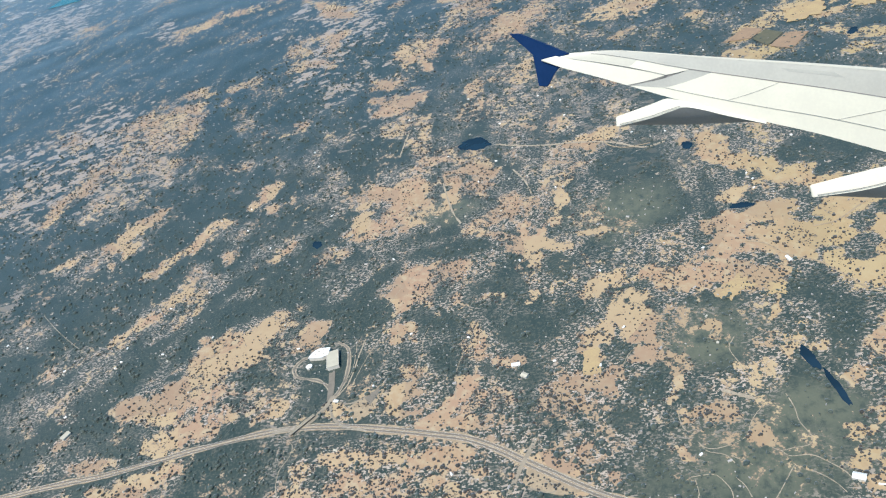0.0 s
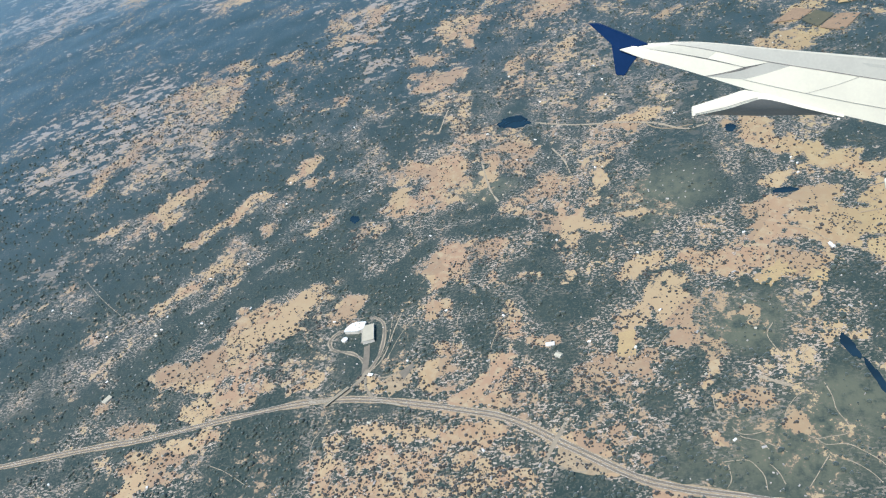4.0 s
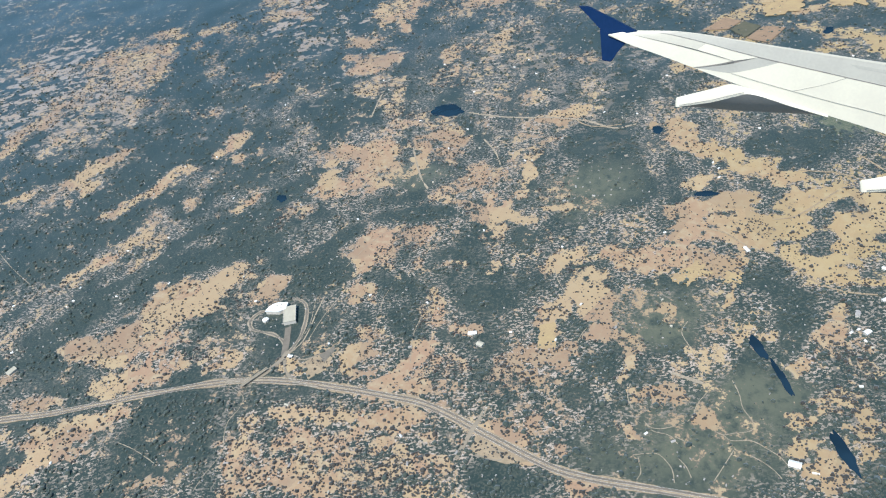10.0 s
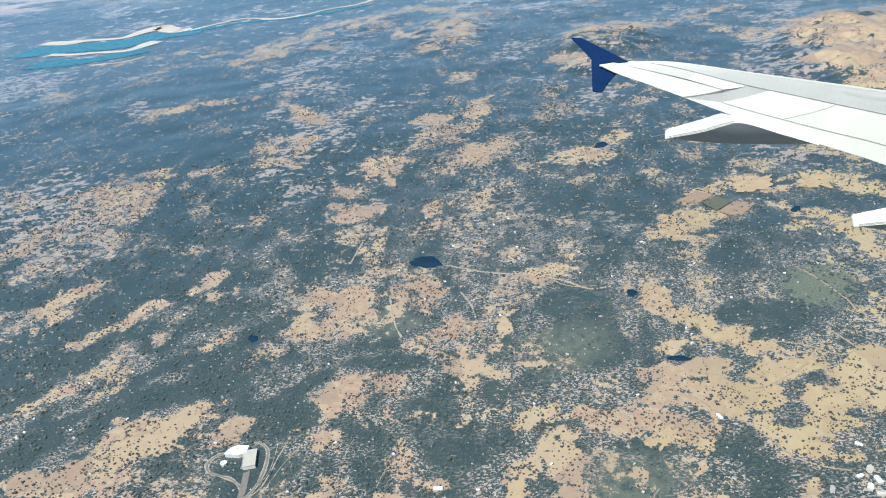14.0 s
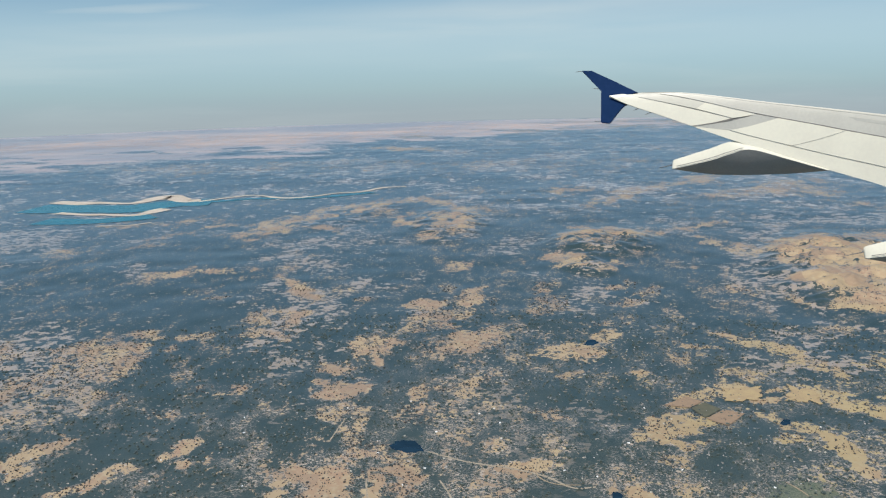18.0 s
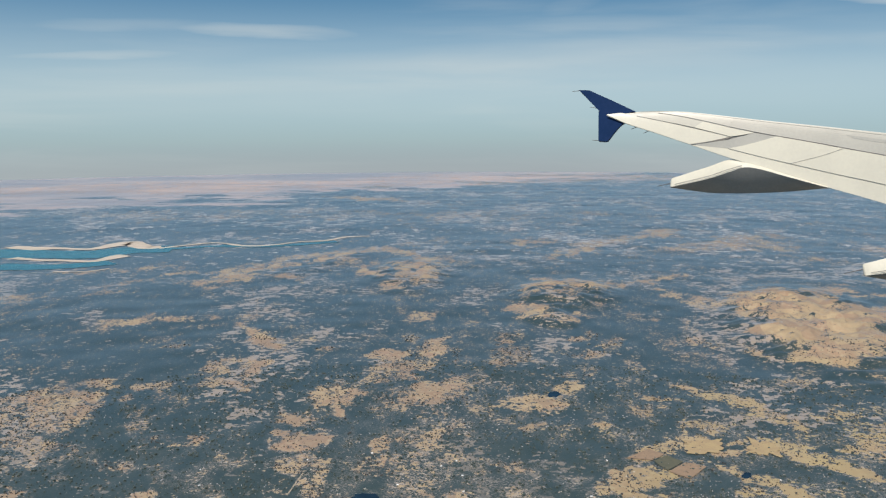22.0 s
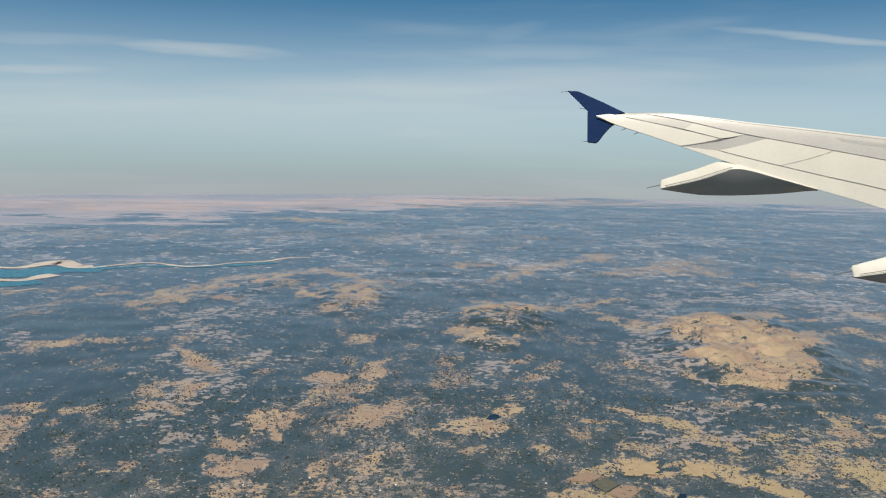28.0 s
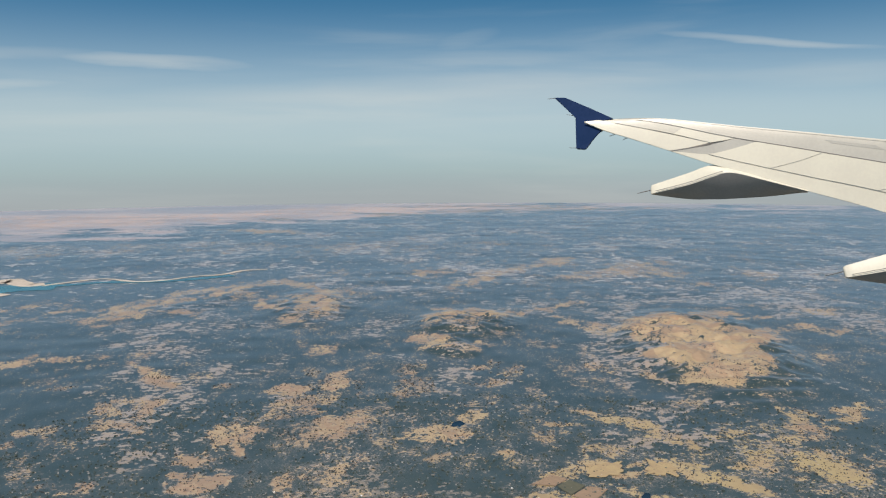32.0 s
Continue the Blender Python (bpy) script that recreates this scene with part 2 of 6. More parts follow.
def land_material():
    """Dry grass, scrub and woodland, parted by the cover stored on the sheet and by noise at three sizes."""
    m, n, l, b = material("land", (0.2, 0.2, 0.1), 0.55, 0.0, 0.5)
    at = n.new("ShaderNodeAttribute")
    at.attribute_name = "openness"
    dry = n.new("ShaderNodeAttribute")
    dry.attribute_name = "dryness"
    co = n.new("ShaderNodeTexCoord")
    big = noise_node(n, l, 0.011, 3, 0.55, (1.0, 0.45, 1), 27, co)
    mid = noise_node(n, l, 0.05, 4, 0.6, (1.0, 0.5, 1), 27, co)
    fine = noise_node(n, l, 0.2, 4, 0.65, (1, 0.8, 1), 27, co)
    tiny = noise_node(n, l, 0.85, 3, 0.6, (1, 1, 1), 0, co)
    s = arith(n, l, "MULTIPLY", at.outputs["Fac"], 0.95)
    up = n.new("ShaderNodeAttribute")
    up.attribute_name = "upland"
    near = arith(n, l, "SUBTRACT", 1.0, arith(n, l, "MULTIPLY", up.outputs["Fac"], 0.85))
    for v, k in ((big, 0.9), (mid, 1.35), (fine, 1.8), (tiny, 1.0)):
        d = arith(n, l, "MULTIPLY", arith(n, l, "SUBTRACT", v, 0.5), k)
        s = arith(n, l, "ADD", s, arith(n, l, "MULTIPLY", d, near) if v is tiny else d)
    # scattered trees and bushes on the farther pastures
    grove = noise_node(n, l, 0.38, 3, 0.6, (0.8, 1.1, 1), 20, co)
    s = arith(n, l, "ADD", s, arith(n, l, "MULTIPLY", arith(n, l, "MULTIPLY", arith(n, l, "SUBTRACT", grove, 0.52), 1.7), up.outputs["Fac"]))
    grass_f = steps(n, l, s, 0.447, 0.473)
    g1 = blend(n, l, steps(n, l, mid, 0.38, 0.62), (0.395, 0.285, 0.16), (0.33, 0.218, 0.135))
    g1 = blend(n, l, steps(n, l, noise_node(n, l, 0.022, 3, 0.5, (1, 0.7, 1), 70, co), 0.40, 0.62), g1, (0.36, 0.235, 0.15))
    g2 = blend(n, l, steps(n, l, fine, 0.44, 0.70), g1, (0.41, 0.325, 0.21))
    vmap, cells = n.new("ShaderNodeMapping"), n.new("ShaderNodeTexVoronoi")
    vmap.inputs["Scale"].default_value, vmap.inputs["Rotation"].default_value = (0.045, 0.03, 0.0), (0, 0, radians(35))
    vmix = n.new("ShaderNodeMix")
    vmix.data_type = "VECTOR"
    vmix.inputs[0].default_value = 0.10
    l.new(co.outputs["Object"], vmap.inputs[0])
    l.new(vmap.outputs[0], vmix.inputs[4])
    warp = n.new("ShaderNodeTexNoise")
    warp.inputs["Scale"].default_value = 0.09
    l.new(co.outputs["Object"], warp.inputs["Vector"])
    l.new(warp.outputs["Color"], vmix.inputs[5])
    cells.feature = "F1"
    cells.inputs["Scale"].default_value = 1.0
    l.new(vmix.outputs[1], cells.inputs["Vector"])
    plot = n.new("ShaderNodeSeparateColor")
    l.new(cells.outputs["Color"], plot.inputs[0])
    g2 = blend(n, l, arith(n, l, "MULTIPLY", steps(n, l, plot.outputs[0], 0.55, 0.6), 0.55), g2, (0.29, 0.205, 0.135))
    g2 = blend(n, l, arith(n, l, "MULTIPLY", steps(n, l, plot.outputs[1], 0.62, 0.66), 0.5), g2, (0.46, 0.35, 0.20))
    g2 = blend(n, l, dry.outputs["Fac"], g2, (0.40, 0.31, 0.14))
    mead = n.new("ShaderNodeAttribute")
    mead.attribute_name = "meadow"
    mead_f = steps(n, l, arith(n, l, "ADD", mead.outputs["Fac"], arith(n, l, "MULTIPLY", arith(n, l, "SUBTRACT", fine, 0.5), 1.6)), 0.42, 0.6)
    # thin cover: brownish scrub where the grass is half overgrown
    rim = arith(n, l, "SUBTRACT", steps(n, l, s, 0.30, 0.42), grass_f)
    f1 = blend(n, l, steps(n, l, mid, 0.36, 0.64), (0.026, 0.043, 0.036), (0.041, 0.057, 0.046))
    f1 = blend(n, l, steps(n, l, tiny, 0.50, 0.60), f1, (0.074, 0.083, 0.064))
    f1 = blend(n, l, up.outputs["Fac"], f1, blend(n, l, steps(n, l, mid, 0.36, 0.64), (0.023, 0.042, 0.037), (0.036, 0.054, 0.046)))
    brush = n.new("ShaderNodeAttribute")
    brush.attribute_name = "brush"
    f1 = blend(n, l, arith(n, l, "MULTIPLY", brush.outputs["Fac"], steps(n, l, fine, 0.25, 0.58)), f1, (0.112, 0.120, 0.082))
    f2 = blend(n, l, arith(n, l, "MULTIPLY", rim, 0.6), f1, (0.21, 0.16, 0.12))
    # drives, yards and rocks: small pale specks in loose swarms
    swarm = steps(n, l, arith(n, l, "ADD", arith(n, l, "MULTIPLY", big, 0.4), arith(n, l, "MULTIPLY", mid, 0.6)), 0.37, 0.54)
    swarm = arith(n, l, "MULTIPLY", swarm, steps(n, l, at.outputs["Fac"], 0.07, 0.20))
    speck = arith(n, l, "MULTIPLY", steps(n, l, noise_node(n, l, 0.55, 2, 0.65, (1, 1.5, 1), 10, co), 0.547, 0.560), swarm)
    f2 = blend(n, l, arith(n, l, "MULTIPLY", arith(n, l, "MULTIPLY", arith(n, l, "MULTIPLY", speck, near), arith(n, l, "SUBTRACT", 1.0, brush.outputs["Fac"])), 0.9), f2, (0.48, 0.395, 0.32))
    # far off only the larger farm strips and bare slopes stand out
    patchy = arith(n, l, "ADD", noise_node(n, l, 0.0048, 2, 0.5, (1, 0.6, 1), 8, co), arith(n, l, "MULTIPLY", noise_node(n, l, 0.018, 2, 0.5, (1, 0.6, 1), 20, co), 0.6))
    swarm_f = steps(n, l, patchy, 0.76, 0.96)
    bits = arith(n, l, "ADD", noise_node(n, l, 0.11, 3, 0.65, (0.8, 0.9, 1), 8, co), arith(n, l, "MULTIPLY", swarm_f, 0.14))
    flecks = arith(n, l, "ADD", noise_node(n, l, 0.045, 4, 0.7, (0.7, 0.9, 1), -6, co), arith(n, l, "MULTIPLY", swarm_f, 0.115))
    streak_f = arith(n, l, "MAXIMUM", steps(n, l, bits, 0.664, 0.680), steps(n, l, flecks, 0.672, 0.688))
    midl, rem = n.new("ShaderNodeAttribute"), n.new("ShaderNodeAttribute")
    midl.attribute_name, rem.attribute_name = "midland", "remote"
    cluster = arith(n, l, "MULTIPLY", steps(n, l, arith(n, l, "ADD", arith(n, l, "MULTIPLY", big, 0.5), arith(n, l, "MULTIPLY", mid, 0.5)), 0.46, 0.60), steps(n, l, at.outputs["Fac"], 0.08, 0.24))
    crumbs = arith(n, l, "ADD", noise_node(n, l, 0.27, 3, 0.6, (0.8, 1.1, 1), 15, co), arith(n, l, "MULTIPLY", cluster, 0.13))
    f2 = blend(n, l, arith(n, l, "MULTIPLY", steps(n, l, crumbs, 0.665, 0.685), midl.outputs["Fac"]), f2, (0.43, 0.35, 0.27))
    strips = arith(n, l, "ADD", noise_node(n, l, 0.045, 4, 0.65, (0.8, 1.0, 1), 4, co), arith(n, l, "MULTIPLY", swarm_f, 0.085))
    f2 = blend(n, l, arith(n, l, "MULTIPLY", steps(n, l, strips, 0.618, 0.638), rem.outputs["Fac"]), f2, (0.58, 0.49, 0.42))
    f2 = blend(n, l, arith(n, l, "MULTIPLY", streak_f, up.outputs["Fac"]), f2, blend(n, l, steps(n, l, fine, 0.4, 0.6), (0.38, 0.29, 0.20), (0.33, 0.28, 0.24)))
    # the wide farmed valley beyond the hills: pale stubble in long strips
    val = n.new("ShaderNodeAttribute")
    val.attribute_name = "valley"
    strip = noise_node(n, l, 0.0022, 5, 0.65, (0.6, 1.3, 1), 8, co)
    pale = blend(n, l, steps(n, l, strip, 0.38, 0.62), (0.40, 0.30, 0.25), (0.66, 0.45, 0.33))
    both = blend(n, l, grass_f, f2, g2)
    both = blend(n, l, mead_f, both, blend(n, l, steps(n, l, tiny, 0.4, 0.6), (0.085, 0.108, 0.062), (0.17, 0.165, 0.105)))
    l.new(blend(n, l, steps(n, l, arith(n, l, "ADD", val.outputs["Fac"], arith(n, l, "MULTIPLY", arith(n, l, "MULTIPLY", arith(n, l, "SUBTRACT", noise_node(n, l, 0.008, 5, 0.7, (0.5, 1, 1), 5, co), 0.5), 3.6), steps(n, l, val.outputs["Fac"], 0.0, 0.3))), 0.40, 0.62), both, pale), b.inputs["Base Color"])
    # Sheen and coat imitate distance haze by paling the land at grazing angles.
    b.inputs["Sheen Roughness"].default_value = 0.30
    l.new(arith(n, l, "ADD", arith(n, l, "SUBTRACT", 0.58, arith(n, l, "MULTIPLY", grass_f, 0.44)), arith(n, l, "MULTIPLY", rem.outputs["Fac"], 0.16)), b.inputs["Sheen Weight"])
    b.inputs["Coat Roughness"].default_value, b.inputs["Coat IOR"].default_value = 0.25, 1.3
    l.new(arith(n, l, "SUBTRACT", 0.8, arith(n, l, "MULTIPLY", grass_f, 0.55)), b.inputs["Coat Weight"])
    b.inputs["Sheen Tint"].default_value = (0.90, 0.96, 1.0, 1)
    bumped(n, l, b, arith(n, l, "SUBTRACT", arith(n, l, "ADD", fine, tiny), arith(n, l, "MULTIPLY", grass_f, 0.5)), 0.25, 0.5)
    return m


def water_material(name, color, rough):
    m, n, l, b = material(name, color, rough, 0.0, 0.5)
    b.inputs["IOR"].default_value = 1.33
    rip = noise_node(n, l, 0.6, 4, 0.6, (1, 0.4, 1))
    l.new(blend(n, l, steps(n, l, noise_node(n, l, 0.05), 0.3, 0.7), color, tuple(c * 1.6 for c in color)), b.inputs["Base Color"])
    bumped(n, l, b, rip, 0.15, 0.05)
    return m


def leaf_material(name, c1, c2):
    m, n, l, b = material(name, c1, 0.7, 0.0, 0.35)
    geo = n.new("ShaderNodeNewGeometry")
    l.new(blend(n, l, geo.outputs["Random Per Island"], c1, c2), b.inputs["Base Color"])
    # Bluish sheen lays an imitated haze veil over the colour.
    b.inputs["Sheen Weight"].default_value, b.inputs["Sheen Roughness"].default_value = 0.22, 0.6
    b.inputs["Sheen Tint"].default_value = (0.75, 0.88, 1.0, 1)
    return m


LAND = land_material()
POND = water_material("pond_water", (0.009, 0.022, 0.036), 0.15)
RESERVOIR = water_material("reservoir_water", (0.02, 0.12, 0.15), 0.2)
OAK = leaf_material("oak_leaves", (0.028, 0.025, 0.019), (0.056, 0.047, 0.035))
WOOD = leaf_material("woodland_leaves", (0.030, 0.046, 0.037), (0.060, 0.074, 0.055))
CONCRETE = mottled("road_concrete", (0.30, 0.255, 0.19), (0.235, 0.20, 0.15), 0.8, 0.12)
VERGE = mottled("dry_verge", (0.37, 0.29, 0.19), (0.27, 0.21, 0.14), 0.9, 0.25)
LANES = mottled("worn_road_asphalt", (0.185, 0.16, 0.13), (0.15, 0.132, 0.108), 0.85, 0.15)
DIRT = mottled("dirt_track", (0.38, 0.32, 0.235), (0.26, 0.22, 0.165), 0.9, 0.3)
ASPHALT = mottled("car_park_asphalt", (0.20, 0.175, 0.14), (0.15, 0.135, 0.11), 0.85, 0.3)
SAND = mottled("shore_sand", (0.56, 0.48, 0.39), (0.45, 0.38, 0.30), 0.85, 0.03)
LINE = mottled("line_paint", (0.75, 0.74, 0.70), (0.6, 0.6, 0.56), 0.7, 0.8)
ROOF_WHITE = mottled("white_roof_membrane", (0.82, 0.82, 0.79), (0.72, 0.73, 0.71), 0.6, 0.25)
ROOF_GREY = mottled("grey_roof_deck", (0.47, 0.44, 0.35), (0.41, 0.38, 0.30), 0.7, 0.3)
WALL_PALE = mottled("pale_stucco", (0.62, 0.58, 0.50), (0.52, 0.48, 0.42), 0.8, 0.4)
LEVEL_SHADE = mottled("parking_level_shade", (0.03, 0.035, 0.04), (0.05, 0.055, 0.06), 0.2, 0.5)
ROOF_TILE = mottled("weathered_shingles", (0.42, 0.40, 0.38), (0.30, 0.27, 0.25), 0.8, 0.9)
SHED = leaf_material("pale_shed_paint", (0.18, 0.16, 0.145), (0.48, 0.44, 0.40))
CROP = mottled("irrigated_crop", (0.085, 0.088, 0.058), (0.115, 0.108, 0.07), 0.8, 0.2)
STUBBLE = mottled("pale_stubble", (0.40, 0.30, 0.155), (0.34, 0.245, 0.14), 0.85, 0.12)
FALLOW = mottled("reddish_fallow", (0.30, 0.205, 0.13), (0.25, 0.175, 0.115), 0.85, 0.3)
WING_PAINT = mottled("wing_grey_paint", (0.55, 0.525, 0.435), (0.51, 0.485, 0.405), 0.42, 0.9, fine=14.0)
WING_PALE = mottled("wing_white_paint", (0.68, 0.645, 0.52), (0.635, 0.60, 0.49), 0.40, 1.1, fine=14.0)
WING_DARK = mottled("wing_shade_grey_paint", (0.43, 0.415, 0.36), (0.37, 0.36, 0.315), 0.45, 1.3, fine=14.0)
SLAT_METAL = mottled("slat_metal", (0.50, 0.48, 0.41), (0.45, 0.43, 0.37), 0.42, 1.2, metal=0.12, fine=12.0)
# Fairing underside: the shade there is put into a darker base colour.
BELLY_SHADE = mottled("fairing_belly_shade", (0.27, 0.27, 0.255), (0.235, 0.235, 0.225), 0.5, 1.3, spec=0.3, fine=14.0)
BLUE = mottled("fence_blue_paint", (0.005, 0.024, 0.080), (0.007, 0.028, 0.092), 0.45, 1.5, spec=0.15)
SEAL = mottled("grey_rubber_seal", (0.19, 0.18, 0.165), (0.26, 0.25, 0.23), 0.7, 4.0)
WICK = mottled("wick_carbon", (0.10, 0.10, 0.10), (0.2, 0.19, 0.17), 0.6, 6.0)


# ---- helpers for meshes ----
def finish(name, bm, mat, smooth=False):
    me = bpy.data.meshes.new(name)
    bmesh.ops.recalc_face_normals(bm, faces=bm.faces)
    bm.to_mesh(me)
    bm.free()
    for mt in (mat if isinstance(mat, (list, tuple)) else (mat,)):
        me.materials.append(mt)
    for p in me.polygons:
        p.use_smooth = smooth
    return me


def part(name, bm, mat, parent, label="", smooth=False):
    ob = new(name, finish(name, bm, mat, smooth))
    ob.parent = parent
    if label:
        ob["label"] = label
    return ob


def lattice(x, y, size, seed):
    """Smooth value noise between 0 and 1 over arrays of places."""
    def h(i, j):
        v = np.sin(i * 127.1 + j * 311.7 + seed * 74.7) * 43758.5453
        return v - np.floor(v)
    u, v = np.asarray(x, float) / size, np.asarray(y, float) / size
    i, j = np.floor(u), np.floor(v)
    a, b = u - i, v - j
    a, b = a * a * (3 - 2 * a), b * b * (3 - 2 * b)
    return (h(i, j) * (1 - a) + h(i + 1, j) * a) * (1 - b) + (h(i, j + 1) * (1 - a) + h(i + 1, j + 1) * a) * b


# ---- the land: clearings, hills, level places ----
CLEARINGS, THICKETS, HILLS, LEVELS = [], [], [], []


def clearing(x, y, a, b, turn, opened):
    CLEARINGS.append((x, y, a, b, radians(turn), opened))


def thicket(x, y, a, b, turn, density):
    THICKETS.append((x, y, a, b, radians(turn), density))


def brush(x, y):
    """Where low grey-green scrub stands in place of trees, 0 to 1."""
    br = np.zeros_like(x)
    for cx, cy, p, q, turn in ((63, 224, 40, 24, 5), (60, 299, 24, 18, 0), (40, 420, 26, 22, 0), (-70, 468, 22, 13, 154), (85, 246, 22, 16, 0)):
        br = np.maximum(br, np.clip(1.5 - oval(x + 14 * (lattice(x, y, 16, 18) - 0.5), y + 14 * (lattice(x, y, 16, 19) - 0.5), cx, cy, p, q, radians(turn)), 0, 1))
    return br


def hill(x, y, a, b, turn, height):
    HILLS.append((x, y, a, b, radians(turn), height))


def oval(x, y, cx, cy, a, b, turn):
    dx, dy = x - cx, y - cy
    return np.hypot((dx * math.cos(turn) + dy * math.sin(turn)) / a, (dy * math.cos(turn) - dx * math.sin(turn)) / b)


def openness(x, y):
    """How far the land is cleared of wood, 0 to 1."""
    r = np.hypot(x, y)
    k = 0.35 * np.clip(r / 900, 0.35, 2.2)
    wx = x + k * (40 * (lattice(x, y, 30, 1) - 0.5) + 22 * (lattice(x, y, 9, 2) - 0.5))
    wy = y + k * (40 * (lattice(x, y, 30, 3) - 0.5) + 22 * (lattice(x, y, 9, 4) - 0.5))
    # Wood closes in westward, partly to imitate a vignette's darkening there.
    o = np.full(np.shape(x), 0.215) - 0.075 * np.clip((r - 420) / 350, 0, 1) + 0.30 * (lattice(x, y, 22, 23) - 0.5) * np.clip((900 - r) / 300, 0.35, 1) - 0.08 * np.clip((-60 - x) / 90, 0, 1)
    for n, (cx, cy, a, b, turn, opened) in enumerate(CLEARINGS):
        near = (np.abs(x - cx) < a * 1.9 + 14) & (np.abs(y - cy) < a * 1.9 + 14)
        u, v = wx[near], wy[near]
        q = oval(u, v, cx, cy, a, b, turn)
        # ragged outline and wooded inlets, in step with the clearing's own size
        m = math.sqrt(a * b)
        q = q + 0.95 * (lattice(u, v, m * 0.62, n) - 0.5) + 0.75 * (lattice(u, v, m * 0.27 + 0.8, n + 0.37) - 0.5)
        o[near] = np.maximum(o[near], opened * np.clip((1.42 - q) / 0.62, 0, 1))
    o *= 1 - 0.26 * np.clip((r - 430) / 300, 0, 1) * (o > 0.3)
    for cx, cy, a, b, turn, h in HILLS:
        near = (np.abs(x - cx) < a * 1.4) & (np.abs(y - cy) < a * 1.4)
        gully = 1 - np.abs(2 * lattice(x[near], y[near], 34, 9) - 1)
        o[near] -= (0.8 * np.clip(0.20 - gully, 0, 1) + 0.25 * np.clip(0.30 - lattice(x[near], y[near], 60, 17), 0, 1)) * (oval(x[near], y[near], cx, cy, a, b, turn) < 1.3)
        o[near] += 0.13 * (o[near] > 0.40) * (h > 8) * (oval(x[near], y[near], cx, cy, a, b, turn) < 1.05) + 0.04 * (o[near] > 0.5)
        # narrow wooded gullies down the slopes
        draw = np.minimum(np.abs(2 * lattice(x[near], y[near], 58, 31) - 1), np.abs(2 * lattice(x[near] + 30, y[near], 40, 33) - 1))
        o[near] -= 0.42 * np.clip(1 - draw / 0.13, 0, 1) * (lattice(x[near], y[near], 25, 35) > 0.35)
    o = np.maximum(o, 0.05)
    for cx, cy, a, b, turn, density in THICKETS:
        near = (np.abs(x - cx) < a * 1.6 + 14) & (np.abs(y - cy) < a * 1.6 + 14)
        q = oval(wx[near], wy[near], cx, cy, a, b, turn)
        o[near] *= 1 - 0.85 * density * np.clip((1.3 - q) / 0.6, 0, 1)
    return o


def height(x, y):
    x, y = np.asarray(x, float), np.asarray(y, float)
    z = 2.0 * (lattice(x, y, 80, 5) - 0.5) + 1.0 * (lattice(x, y, 33, 6) - 0.5)
    far = np.clip((np.hypot(x, y) - 700) / 800, 0, 1)
    z = z + far * (1.2 * (lattice(x, y, 170, 7) - 0.5) + 0.3 * (lattice(x, y, 55, 8) - 0.5))
    for cx, cy, a, b, turn, h in HILLS:
        q = oval(x, y, cx, cy, a, b, turn)
        ridge = 1 - np.abs(2 * lattice(x, y, 34, 9) - 1)
        ridge2 = 1 - np.abs(2 * lattice(x, y, 17, 10) - 1)
        z = z + h * np.clip((1.25 - q) * 1.6, 0, 1) ** 1.2 * (0.3 + 1.1 * ridge + 0.6 * ridge2)
    for cx, cy, a, b, turn, level in LEVELS:
        q = oval(x, y, cx, cy, a, b, turn)
        w = np.clip(1.9 - q, 0, 1)
        z = z * (1 - w) + level * w
    return z


def level(x, y, a, b, turn, drop=0.0):
    """Levels the land round a place; gives its height."""
    z = float(height(np.array([x]), np.array([y]))[0]) - drop
    LEVELS.append((x, y, a, b, radians(turn), z))
    return z


def ground_z(x, y):
    return float(height(np.array([float(x)]), np.array([float(y)]))[0])


clearing(-475, 784, 43.0, 17.6, 135, 0.49)
clearing(358, 643, 25.4, 11.8, 65, 0.75)
clearing(-233, 3045, 144.0, 57.7, 142, 0.95)
clearing(81, 2476, 338.7, 129.7, 1, 0.30)
clearing(-599, 2503, 506.9, 164.7, 179, 0.35)
clearing(454, 730, 48.7, 28.1, 53, 0.92)
clearing(412, 624, 42.2, 24.8, 55, 0.90)
clearing(377, 668, 31.7, 17.4, 49, 0.50)
clearing(196, 370, 25.6, 16.7, 49, 0.95)
clearing(-1500, 3650, 1150, 330, 14, 0.70)
clearing(-500, 3900, 900, 260, 4, 0.62)
clearing(600, 4250, 900, 230, -3, 0.66)
clearing(-2400, 3300, 700, 300, 20, 0.58)
clearing(-192, 364, 32.5, 18.9, 23, 0.84)
clearing(-210, 338, 22.3, 13.1, 16, 0.70)
clearing(-216, 326, 23.4, 10.7, 1, 0.66)
clearing(-249, 331, 12.8, 7.1, 140, 0.70)
clearing(-228, 321, 14.6, 5.8, 163, 0.62)
clearing(-197, 327, 10.2, 6.7, 14, 0.62)
clearing(-166, 360, 19.5, 15.2, 174, 0.44)
clearing(-145, 366, 10.0, 7.5, 55, 0.85)
clearing(-144, 356, 8.9, 5.9, 138, 0.70)
clearing(-208, 302, 23.9, 9.5, 14, 0.70)
clearing(-224, 299, 7.1, 4.0, 145, 0.75)
clearing(-190, 305, 10.2, 5.5, 61, 0.55)
clearing(-254, 292, 12.9, 5.0, 7, 0.55)
clearing(-280, 312, 6.0, 4.5, 175, 0.47)
clearing(-233, 264, 15.4, 9.2, 165, 0.74)
clearing(-224, 273, 16.4, 5.4, 9, 0.70)
clearing(-230, 253, 11.9, 4.1, 173, 0.66)
clearing(-240, 247, 10.7, 5.0, 24, 0.62)
clearing(-246, 239, 7.7, 5.6, 140, 0.66)
clearing(-262.8, 268.5, 6.9, 3.6, 150, 0.42)
clearing(-210, 275, 13.1, 4.3, 18, 0.55)
